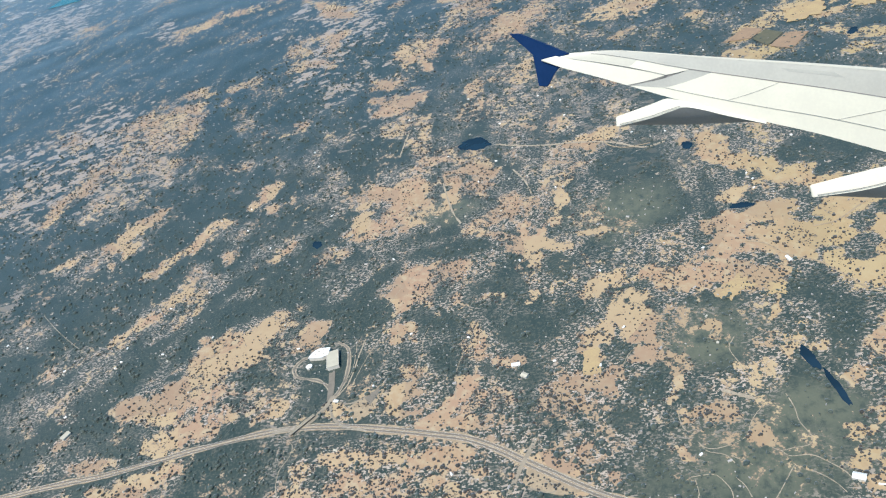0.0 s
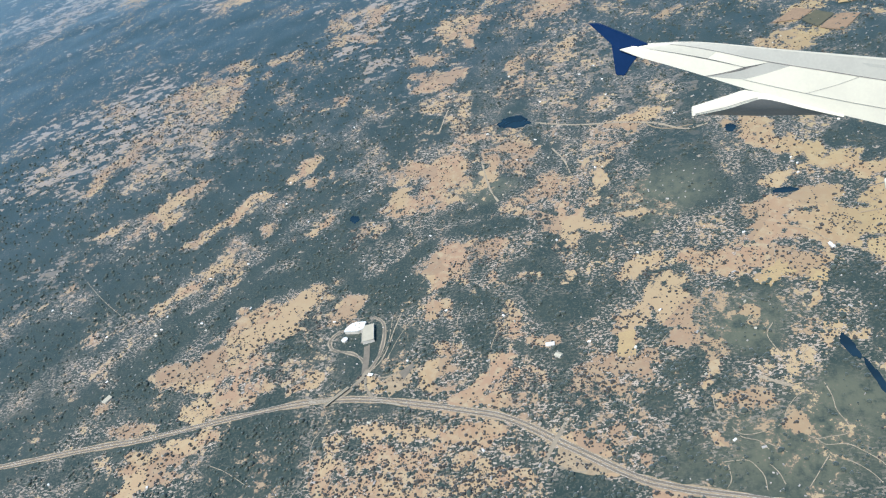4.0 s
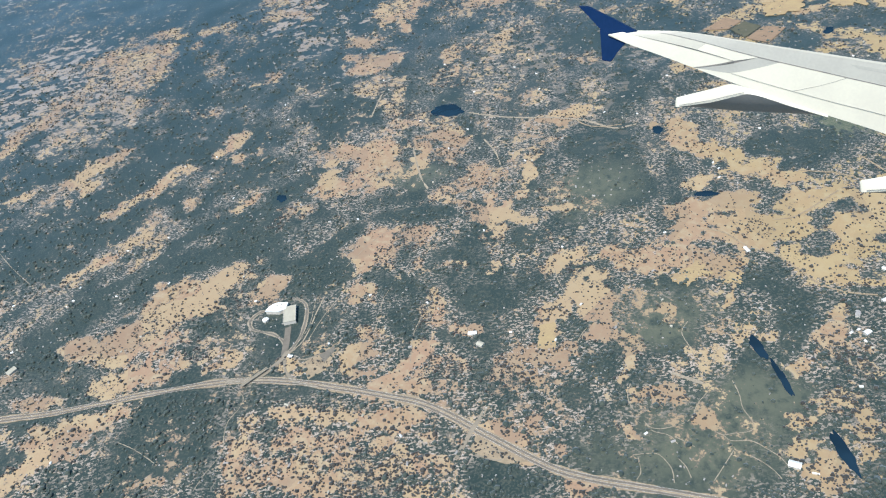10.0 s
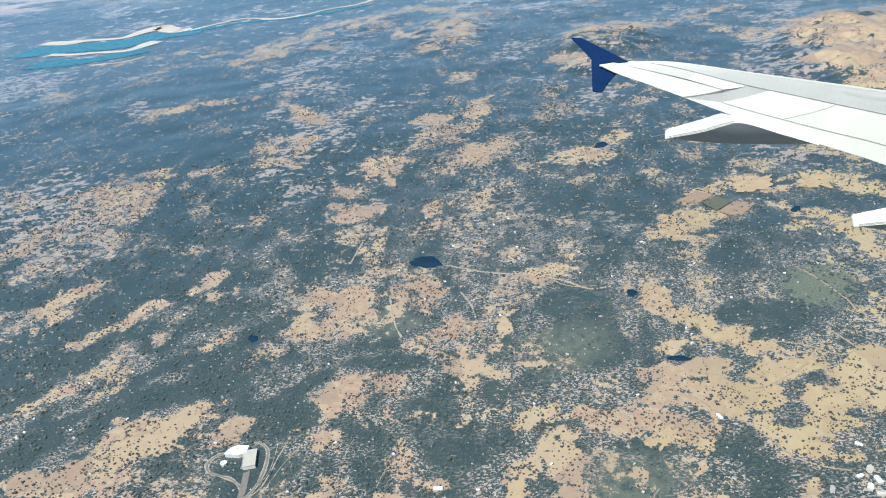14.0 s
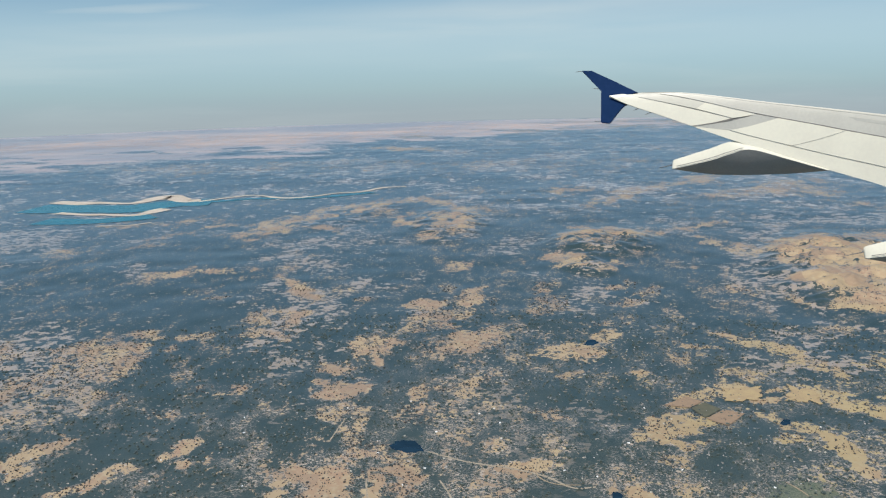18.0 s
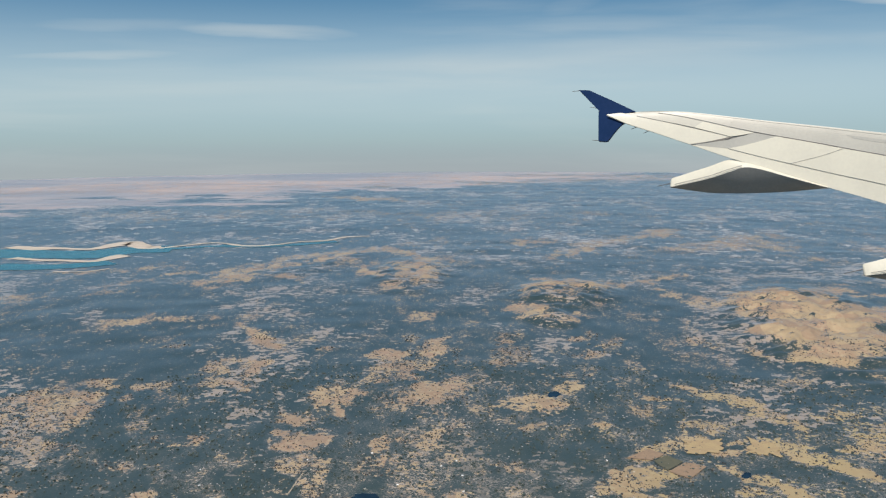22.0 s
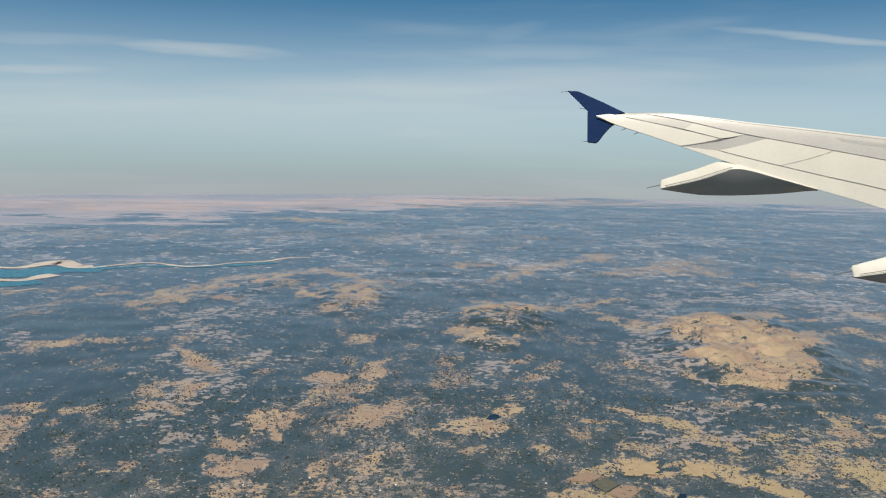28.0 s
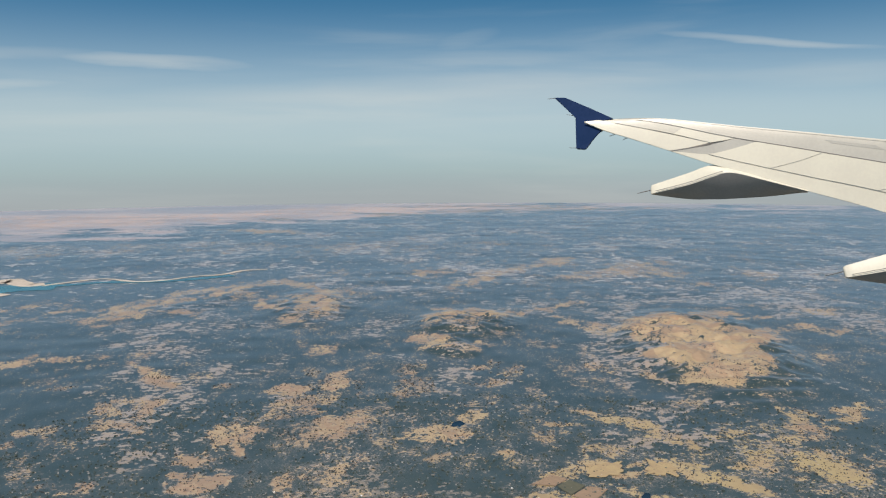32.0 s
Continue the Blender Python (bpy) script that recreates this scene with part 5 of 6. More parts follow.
def field(name, corners, mat, label, lift=0.12, ragged=0.08):
    """A flat plot between four or more corners, laid on the land."""
    bm = bmesh.new()
    n = len(corners)
    cx, cy = sum(p[0] for p in corners) / n, sum(p[1] for p in corners) / n
    rings = []
    for s in (1.0, 0.66, 0.33):
        ring = []
        for k in range(n):
            a, b = corners[k], corners[(k + 1) % n]
            for t in [i / 8 for i in range(8)]:
                x, y = a[0] + (b[0] - a[0]) * t, a[1] + (b[1] - a[1]) * t
                w = s * (1 + ragged * (float(lattice(x, y, 0.12 * math.hypot(a[0] - cx, a[1] - cy) + 0.8, 25)) - 0.6))
                x, y = cx + (x - cx) * w, cy + (y - cy) * w
                ring.append(bm.verts.new((x, y, ground_z(x, y) + lift)))
        rings.append(ring)
    for r, q in zip(rings, rings[1:]):
        for k in range(len(r)):
            j = (k + 1) % len(r)
            bm.faces.new((r[k], r[j], q[j], q[k]))
    bm.faces.new(rings[-1])
    return tagged(new(name, finish(name, bm, mat)), label, name.replace("_", " "), kind="structure")


field("crop_field", [(172.4, 615.0), (185.9, 628.0), (195.4, 614.5), (177.9, 596.0)], CROP, "dark square crop field amid dry grass", 0.5)
field("dry_field", [(152.4, 621.0), (174.9, 640.0), (184.9, 629.0), (171.4, 616.0)], FALLOW, "reddish fallow field beside dark crops", 0.5)
field("dry_field", [(178.9, 595.0), (196.4, 613.5), (210.9, 605.5), (190.9, 581.0)], FALLOW, "reddish fallow field beside dark crops", 0.5)
field("stubble_field", [(210.5, 660), (241, 660), (231.5, 632.5), (203, 628.5)], STUBBLE, "golden stubble field on a gentle slope", 0.6, 0.7)
field("stubble_field", [(264, 663.5), (281, 647), (276, 624), (249, 630)], STUBBLE, "golden stubble field on a gentle slope", 0.6, 0.7)
field("stubble_field", [(69.4, 328.6), (85.9, 339.1), (91.1, 327.7), (76.6, 319.7)], STUBBLE, "golden stubble field edged by tracks", 0.2, 0.7)
field("stubble_field", [(96.1, 328.6), (104.6, 326.3), (101.8, 316.8), (93.0, 318.6)], STUBBLE, "golden stubble field edged by tracks", 0.2, 0.7)
field("stubble_field", [(2.7, 304.9), (11.0, 307.0), (9.0, 287.3), (0.4, 289.3)], STUBBLE, "golden stubble field edged by oaks", 0.2, 0.25)
field("bare_verge", [(-29.5, 241.0), (-18.3, 231.3), (-8.3, 223.4), (-17.6, 223.5), (-26.1, 228.0), (-32.1, 233.4)], VERGE, "bare brown triangle of ground beside the crossing", 0.1)
field("gravel_apron", [(-116.0, 298.1), (-107.5, 304.6), (-98.0, 311.0), (-96.6, 306.8), (-103.8, 290.5), (-110.4, 285.9)], VERGE, "bare beige gravel apron round a car park", 0.1)
field("car_park", [(-107.5, 302.5), (-99.0, 309.0), (-100.2, 303.3), (-103.9, 296.6)], ASPHALT, "small grey asphalt car park among oaks", 0.2)


# ---- woods ----
def trees(name, count, radius, keep, size, mat, seed, label, reach):
    """Tree crowns as uneven lumpy domes, one sheet of stuff."""
    rng = np.random.default_rng(seed)
    a = np.radians(rng.uniform(reach[0], reach[1], count))
    r = radius[0] + (radius[1] - radius[0]) * rng.uniform(0, 1, count) ** 1.25
    x, y = r * np.sin(a), r * np.cos(a)
    ok = rng.uniform(0, 1, count) < keep(openness(x, y), lattice(x, y, 12, seed)) * (1 - 0.8 * np.clip(brush(x, y) * 1.3, 0, 1))
    rows = (np.abs(lattice(x, y, 26, 41) - 0.5) < 0.030) | (np.abs(lattice(x, y, 15, 43) - 0.5) < 0.022)
    ok |= rows & (openness(x, y) > 0.36) & (name == "oak_trees") & (rng.uniform(0, 1, count) < 0.8)
    for cx, cy, p, q, turn in [(d[1], d[2], d[3], d[4], radians(d[5])) for d in PONDS]:
        ok &= oval(x, y, cx, cy, p + 0.8, q + 0.8, turn) > 1
    hw = np.array([(p.x, p.y) for p in hw_line[::2]])
    for k in range(0, count, 20000):
        s = slice(k, k + 20000)
        ok[s] &= (np.abs(x[s, None] - hw[:, 0]) + np.abs(y[s, None] - hw[:, 1])).min(1) > 4.6
    ok &= ~((np.abs(x + 130) < 14) & (np.abs(y - 328) < 22) & (oval(x, y, -141, 334, 5, 5, 0) > 1))
    x, y, r = x[ok], y[ok], r[ok]
    n = len(x)
    bm = bmesh.new()
    bmesh.ops.create_icosphere(bm, subdivisions=1, radius=1)
    bm.verts.ensure_lookup_table()
    base = np.array([v.co for v in bm.verts])
    face = np.array([[v.index for v in f.verts] for f in bm.faces])
    bm.free()
    s = rng.uniform(size[0], size[1], n) * np.interp(r, [200, 450, 1050], [1.0, 0.92, 1.1]) * rng.choice([0.6, 1, 1.4, 1.8], n, p=[0.38, 0.42, 0.15, 0.05])
    t = rng.uniform(0, 6.28, n)
    co = base[None] * rng.uniform(0.72, 1.22, (n, len(base), 1)) * np.stack([s, s * rng.uniform(0.7, 1.25, n), s * rng.uniform(0.55, 0.85, n)], 1)[:, None]
    c, d = np.cos(t)[:, None], np.sin(t)[:, None]
    co = np.stack([co[:, :, 0] * c - co[:, :, 1] * d + x[:, None], co[:, :, 0] * d + co[:, :, 1] * c + y[:, None], co[:, :, 2] + (height(x, y) + s * 0.35)[:, None]], -1)
    idx = (face[None] + (np.arange(n) * len(base))[:, None, None]).reshape(-1, 3)
    me = bpy.data.meshes.new(name)
    me.vertices.add(co.shape[0] * co.shape[1])
    me.vertices.foreach_set("co", co.astype(np.float32).ravel())
    me.loops.add(idx.size)
    me.loops.foreach_set("vertex_index", idx.ravel())
    me.polygons.add(len(idx))
    me.polygons.foreach_set("loop_start", np.arange(len(idx)) * 3)
    me.update(calc_edges=True)
    me.shade_smooth()
    me.materials.append(mat)
    return tagged(new(name, me), label, "trees", kind="stuff")


trees("oak_trees", 150000, (185, 1050), lambda o, v: np.where(o > 0.36, 0.12 + 0.6 * (v > 0.58) + 0.5 * (o < 0.65), 0.0), (0.35, 0.72), OAK, 3, "dark round oaks dotted over dry grass clearings", (-52, 38))
trees("woodland", 130000, (185, 900), lambda o, v: np.where(o <= 0.36, 0.10 + 0.35 * (v > 0.5), 0.0), (0.45, 0.95), WOOD, 4, "dense dark green oak and pine woodland on hills", (-52, 38))


# ---- buildings ----
def box_bm(bm, cx, cy, cz, sx, sy, sz, bevel=0.0):
    m = Matrix.Translation((cx, cy, cz)) @ Matrix.Diagonal((sx, sy, sz, 1))
    made = bmesh.ops.create_cube(bm, size=1, matrix=m)
    if bevel:
        bmesh.ops.bevel(bm, geom=list({e for v in made["verts"] for e in v.link_edges}), offset=bevel, segments=1, affect="EDGES")
    return bm


def slab(bm, outline, z0, z1):
    lo = [bm.verts.new((x, y, z0)) for x, y in outline]
    hi = [bm.verts.new((x, y, z1)) for x, y in outline]
    bm.faces.new(lo[::-1])
    bm.faces.new(hi)
    for k in range(len(lo)):
        q = (k + 1) % len(lo)
        bm.faces.new((lo[k], lo[q], hi[q], hi[k]))
    return bm


def resort():
    hall = tagged(new("white_hall"), "large white flat-roofed hall with a curved front", "building")
    hall.matrix_world = pose(-135.6, 343.4, ground_z(-135.6, 343.4), 0, 0, -10)
    arc = [(-6.2 * math.cos(t), -3.6 + 7.2 * math.sin(t)) for t in [k / 10 * math.pi / 2 for k in range(11)]]
    outline = arc + [(4.4, 3.6), (4.7, -1.8), (1.6, -3.8)]
    part("wall", slab(bmesh.new(), outline, -1.0, 2.0), WALL_PALE, hall)
    part("roof", slab(bmesh.new(), [(x * 1.03, y * 1.03) for x, y in outline], 2.0, 2.35), ROOF_WHITE, hall, "bright white roof membrane")
    for x, y, s in ((-1.3, 0.8, 0.6), (1.2, 1.8, 0.45), (2.0, -1.2, 0.5), (-2.8, -1.5, 0.4)):
        part("roof_unit", box_bm(bmesh.new(), x, y, 2.55, s * 1.6, s, 0.4, 0.05), ROOF_GREY, hall, "grey rooftop machine")
    deck = tagged(new("parking_deck"), "pale grey parking deck with a dark open side", "building")
    deck.matrix_world = pose(-128.1, 336.5, ground_z(-128.1, 336.5), 0, 0, 8) @ Matrix.Diagonal((0.82, 0.86, 0.9, 1))
    part("wall", box_bm(bmesh.new(), 0, 0, 0.6, 8.0, 15.2, 3.2), WALL_PALE, deck)
    part("roof", box_bm(bmesh.new(), 0, 0, 2.35, 8.3, 15.5, 0.3, 0.05), ROOF_GREY, deck, "pale grey roof deck")
    # Dark slabs on the wall face paint in the shade inside open levels.
    for z in (0.3, 1.2):
        part("shade_slab", box_bm(bmesh.new(), 4.02, 0, z + 0.15, 0.12, 14.4, 0.55), LEVEL_SHADE, deck, "dark slab painting in the shade of an open parking level")
    for k in range(6):
        part("pillar", box_bm(bmesh.new(), 4.1, -6.5 + k * 2.6, 0.8, 0.16, 0.3, 2.2), WALL_PALE, deck)
    part("parapet", box_bm(bmesh.new(), 4.0, 0, 2.6, 0.25, 15.4, 0.35), WALL_PALE, deck)
    part("parapet", box_bm(bmesh.new(), -4.0, 0, 2.6, 0.25, 15.4, 0.35), WALL_PALE, deck)
    tank = tagged(new("water_tank"), "round white water tank on a wooded knoll", "water tank")
    tank.matrix_world = pose(-141.6, 335.2, ground_z(-141.6, 335.2))
    bm = bmesh.new()
    bmesh.ops.create_cone(bm, cap_ends=True, segments=32, radius1=1.7, radius2=1.7, depth=1.4, matrix=Matrix.Translation((0, 0, 0.6)))
    part("wall", bm, WALL_PALE, tank)
    bm = bmesh.new()
    bmesh.ops.create_cone(bm, cap_ends=True, segments=32, radius1=1.8, radius2=0.25, depth=0.35, matrix=Matrix.Translation((0, 0, 1.47)))
    part("roof", bm, ROOF_WHITE, tank, "low white conical roof")
    gate = tagged(new("gatehouse"), "white gatehouse canopy beside the forecourt", "building")
    gate.matrix_world = pose(-122.5, 303.9, ground_z(-122.5, 303.9), 0, 0, -20)
    part("wall", box_bm(bmesh.new(), 0, 0, 0.4, 2.0, 1.1, 1.2), WALL_PALE, gate)
    part("roof", box_bm(bmesh.new(), 0, 0, 1.1, 2.8, 1.7, 0.22, 0.04), ROOF_WHITE, gate)
    bridge = tagged(new("overpass"), "pale concrete overpass crossing the highway", "bridge")
    bridge.matrix_world = pose(-138.6, 291.7, ground_z(-138.6, 291.7), 0, 0, 44)
    part("deck", box_bm(bmesh.new(), 0, 0, 1.05, 15.5, 1.5, 0.25), CONCRETE, bridge)
    for y in (-0.72, 0.72):
        part("parapet", box_bm(bmesh.new(), 0, y, 1.3, 15.5, 0.11, 0.3), ROOF_GREY, bridge, "whitish concrete parapet")
    for x in (-5, 0, 5):
        part("pier", box_bm(bmesh.new(), x, 0, 0.2, 0.4, 1.2, 1.6), CONCRETE, bridge)
    barn = tagged(new("barn"), "long white metal barn in a dry paddock", "barn")
    barn.matrix_world = pose(92.1, 208.3, ground_z(92.1, 208.3), 0, 0, -28)
    gable(barn, 4.4, 2.8, 1.2, 0.7, ROOF_WHITE)
    shed = tagged(new("long_shed"), "low pale shed in a dry paddock", "shed")
    shed.matrix_world = pose(98.3, 203.7, ground_z(98.3, 203.7), 0, 0, -20)
    gable(shed, 2.6, 0.6, 0.5, 0.25, ROOF_WHITE)
    farm = tagged(new("farm_hall"), "pale roofed farm hall at a wood's edge", "barn")
    farm.matrix_world = pose(-280.2, 318.0, ground_z(-280.2, 318.0), 0, 0, 60)
    gable(farm, 5.0, 3.4, 1.2, 0.8, ROOF_GREY)


def gable(parent, sx, sy, wall, rise, roof_mat):
    part("wall", box_bm(bmesh.new(), 0, 0, wall / 2 - 0.3, sx, sy, wall + 0.6), WALL_PALE, parent)
    for side in (-1, 1):
        bm = bmesh.new()
        o = 0.06 * sy
        pts = [(-sx / 2 - o, side * (sy / 2 + o), wall - o * rise / sy * 2), (sx / 2 + o, side * (sy / 2 + o), wall - o * rise / sy * 2), (sx / 2 + o, 0, wall + rise), (-sx / 2 - o, 0, wall + rise)]
        lo = [bm.verts.new(p) for p in pts]
        hi = [bm.verts.new((p[0], p[1], p[2] + 0.06)) for p in pts]
        bm.faces.new(lo[::-1])
        bm.faces.new(hi)
        for k in range(4):
            q = (k + 1) % 4
            bm.faces.new((lo[k], lo[q], hi[q], hi[k]))
        part("roof_slope", bm, roof_mat, parent)
    for end in (-1, 1):
        bm = bmesh.new()
        v = [bm.verts.new(p) for p in ((end * sx / 2, -sy / 2, wall), (end * sx / 2, sy / 2, wall), (end * sx / 2, 0, wall + rise * 0.98))]
        w = [bm.verts.new((p.co.x - end * 0.08, p.co.y, p.co.z)) for p in v]
        bm.faces.new(v)
        bm.faces.new(w)
        for k in range(3):
            q = (k + 1) % 3
            bm.faces.new((v[k], v[q], w[q], w[k]))
        part("gable_end", bm, WALL_PALE, parent)


resort()
models = []
for k, (sx, sy, mat, label) in enumerate(((1.5, 0.9, ROOF_WHITE, "white-roofed country house among trees"), (1.1, 0.8, ROOF_GREY, "grey-roofed country house among trees"), (1.9, 0.8, ROOF_TILE, "long brown-roofed ranch house among trees"))):
    h = tagged(new("house"), label, "house", "scattered country houses")
    gable(h, sx, sy, 0.45, 0.3, mat)
    models.append(h)
FARMSTEADS = ((158.3, 293.6), (164.5, 297.5), (165.2, 290.4), (172.4, 295.3), (184.0, 311.3), (188.0, 313.2), (160.1, 286.5), (179.8, 305.3), (167.0, 314.6), (162.9, 282.4), (143.5, 274.7), (144.0, 286.8), (110.7, 342.2), (-26.4, 295.9), (-30.1, 304.3))
for k, (x, y) in enumerate(FARMSTEADS):
    h = tagged(new("farm_shed"), "broad pale-roofed farm shed in a dry yard", "shed", "farmstead sheds")
    h.matrix_world = pose(x, y, ground_z(x, y) + 0.1, 0, 0, 20 + 37 * k)
    gable(h, 3.0 + (k * 7 % 5) * 0.35, 1.6 + (k * 3 % 4) * 0.3, 0.9, 0.4, (ROOF_WHITE, ROOF_GREY, ROOF_WHITE, ROOF_TILE)[k % 4])
rng = random.Random(12)
placed = 0
used = [False] * 3
tries = [(radians(rng.uniform(-50, 36)), math.sqrt(rng.uniform(190 ** 2, 640 ** 2))) for _ in range(1500)]
tx, ty = np.array([r * math.sin(a) for a, r in tries]), np.array([r * math.cos(a) for a, r in tries])
to, tz = openness(tx, ty), height(tx, ty)
for x, y, o, z in zip(tx.tolist(), ty.tolist(), to.tolist(), tz.tolist()):
    if placed == 200:
        break
    if not 0.15 < o < 0.75 or any(abs(x - p.x) + abs(y - p.y) < 6 for p in hw_line[::3]) or any(math.hypot(x - d[1], y - d[2]) < d[3] + 3 for d in PONDS):
        continue
    if abs(x + 130) < 18 and abs(y - 328) < 26:
        continue
    k = rng.choice((0, 0, 1, 1, 2))
    m = pose(x, y, z + 0.1, 0, 0, rng.uniform(0, 180))
    if used[k]:
        copy_thing(models[k], m)
    else:
        models[k].matrix_world = m
        used[k] = True
    placed += 1


def specks(count):
    """Sheds, roofs and bare yards too small to tell apart, strewn through the woods."""
    rng = np.random.default_rng(8)
    a, r = np.radians(rng.uniform(-52, 38, count)), 190 + 640 * rng.uniform(0, 1, count) ** 1.1
    x, y = r * np.sin(a), r * np.cos(a)
    ok = (openness(x, y) < 0.5) & (lattice(x, y, 40, 15) + 0.35 * lattice(x, y, 13, 16) > 0.55)
    hw = np.array([(p.x, p.y) for p in hw_line[::2]])
    ok &= (np.abs(x[:, None] - hw[:, 0]) + np.abs(y[:, None] - hw[:, 1])).min(1) > 5
    for d in PONDS:
        ok &= oval(x, y, d[1], d[2], d[3] + 1, d[4] + 1, radians(d[5])) > 1
    x, y, r = x[ok], y[ok], r[ok]
    z, bm = height(x, y), bmesh.new()
    verts, faces = [], []
    for k in range(len(x)):
        sx, sy, h = rng.uniform(0.35, 0.95) * (0.6 + r[k] / 700), rng.uniform(0.25, 0.55) * (0.6 + r[k] / 700), rng.uniform(0.25, 0.5)
        t = rng.uniform(0, math.pi)
        co, si, n = math.cos(t), math.sin(t), len(verts)
        for u, v, w in ((-1, -1, -0.4), (1, -1, -0.4), (1, 1, -0.4), (-1, 1, -0.4), (-1, -1, h), (1, -1, h), (1, 1, h), (-1, 1, h), (-1, 0, h * 1.5), (1, 0, h * 1.5)):
            verts.append((x[k] + (u * sx * co - v * sy * si) * 0.5, y[k] + (u * sx * si + v * sy * co) * 0.5, z[k] + w))
        faces += [tuple(n + q for q in f) for f in ((0, 1, 5, 4), (2, 3, 7, 6), (1, 2, 6, 9, 5), (3, 0, 4, 8, 7), (4, 5, 9, 8), (6, 7, 8, 9))]
    me = bpy.data.meshes.new("sheds")
    me.from_pydata(verts, [], faces)
    me.materials.append(SHED)
    tagged(new("sheds", me), "pale sheds and roofs strewn through the woods", "sheds", kind="stuff")


specks(5000)


# ---- the aircraft's wing ----
wing = tagged(new("aircraft_wing"), "pale grey airliner wing with a dark blue tip fence", "aircraft wing")
wing.location = (13.5, 20.0, 259.5)
FRONT = [(-2.07, 0.92, 0.49), (-1.42, 0.61, 0.51), (-0.78, 0.28, 0.48), (0.10, -0.20, 0.36), (0.94, -0.68, 0.24), (2.11, -1.35, 0.09), (3.28, -2.00, -0.07), (5.22, -3.15, -0.33), (8.13, -4.88, -0.77)]
BACK = [(-2.82, 1.10, 0.43), (-2.35, 0.85, 0.20), (-1.60, 0.44, -0.07), (-0.83, -0.00, -0.36), (0.09, -0.55, -0.71), (1.07, -1.13, -1.05), (2.13, -1.73, -1.40), (3.26, -2.35, -1.76), (5.22, -3.51, -2.49), (8.01, -5.16, -3.53)]


def along(points, s):
    """The place at the share s of a curve through the points."""
    n = len(points) - 1
    u = min(max(s, 0), 1) * n
    k = min(int(u), n - 1)
    t = u - k
    p = [Vector(points[min(max(k + q, 0), n)]) for q in (-1, 0, 1, 2)]
    return 0.5 * (2 * p[1] + (p[2] - p[0]) * t + (2 * p[0] - 5 * p[1] + 4 * p[2] - p[3]) * t * t + (3 * p[1] - p[0] - 3 * p[2] + p[3]) * t ** 3)


def skin(s, c, depth=0.0):
    """A place on the wing: s from tip to root, c from front to back edge; depth below the upper skin."""
    f, b = along(FRONT, s), along(BACK, s)
    d = b - f
    up = d.cross(along(FRONT, min(s + 0.02, 1)) - along(FRONT, max(s - 0.02, 0))).normalized()
    up = up if up.z > 0 else -up
    chord = d.length
    hump = chord * 0.016 * math.sin(math.pi * min(1, c ** 0.7))
    return f + d * c + up * (hump - depth)


def panel(name, corners, mat, label="", lift=0.020, thick=0.035, gap=0.0018, ns=16, nc=5):
    """One skin panel with its own edges, between four (s, c) corners: front tip side, front root side, back root side, back tip side."""
    bm = bmesh.new()
    a, b, c, d = [Vector(q) for q in corners]
    top, low = {}, {}
    for i in range(ns + 1):
        u = gap * 0.4 + (1 - gap * 0.8) * i / ns
        for j in range(nc + 1):
            f, e = a.lerp(b, u), d.lerp(c, u)
            s, q = f.lerp(e, gap + (1 - 2 * gap) * j / nc)
            top[i, j] = bm.verts.new(skin(s, q, -lift))
            low[i, j] = bm.verts.new(skin(s, q, thick - lift))
    for i in range(ns):
        for j in range(nc):
            bm.faces.new((top[i, j], top[i + 1, j], top[i + 1, j + 1], top[i, j + 1]))
            bm.faces.new((low[i, j], low[i, j + 1], low[i + 1, j + 1], low[i + 1, j]))
    for i in range(ns):
        for j in (0, nc):
            bm.faces.new((top[i, j], low[i, j], low[i + 1, j], top[i + 1, j]))
    for j in range(nc):
        for i in (0, ns):
            bm.faces.new((top[i, j], top[i, j + 1], low[i, j + 1], low[i, j]))
    ob = part(name, bm, mat, wing, label, smooth=True)
    ob.data.set_sharp_from_angle(angle=radians(35))
    return ob


def wing_body():
    """The closed core under the skin panels, with a round nose and a thin back edge."""
    bm = bmesh.new()
    ns, ring = 60, 14
    rows = []
    for i in range(ns + 1):
        s = i / ns
        row = []
        chord = (along(BACK, s) - along(FRONT, s)).length
        for j in range(ring):
            c = 0.5 - 0.5 * math.cos(j / (ring - 1) * math.pi)
            row.append(bm.verts.new(skin(s, c, 0.007)))
        for j in range(ring - 2, 0, -1):
            c = 0.5 - 0.5 * math.cos(j / (ring - 1) * math.pi)
            row.append(bm.verts.new(skin(s, c, 0.020 + chord * 0.13 * math.sin(math.pi * c ** 0.6))))
        rows.append(row)
    for r, q in zip(rows, rows[1:]):
        for k in range(len(r)):
            j = (k + 1) % len(r)
            bm.faces.new((r[k], r[j], q[j], q[k]))
    bm.faces.new(rows[0])
    bm.faces.new(rows[-1])
    part("wing_core", bm, SEAL, wing, "dark sealed gaps between wing panels")


wing_body()
panel("slat", ((0.05, 0.0), (0.40, 0.0), (0.40, 0.275), (0.05, 0.10)), SLAT_METAL, "dull grey leading-edge slat", gap=0.0006)
panel("slat", ((0.40, 0.0), (1.0, 0.0), (1.0, 0.36), (0.40, 0.275)), SLAT_METAL, "dull grey leading-edge slat", gap=0.0006)
panel("slat_nose", ((0.03, 0.0), (1.0, 0.0), (1.0, 0.03), (0.03, 0.03)), WING_PAINT, "smooth rounded slat nose", lift=0.026, thick=0.03, gap=0.0, ns=40, nc=3)
panel("tip_panel", ((0.0, 0.0), (0.05, 0.0), (0.05, 1.0), (0.0, 1.0)), WING_PALE, gap=0.0)
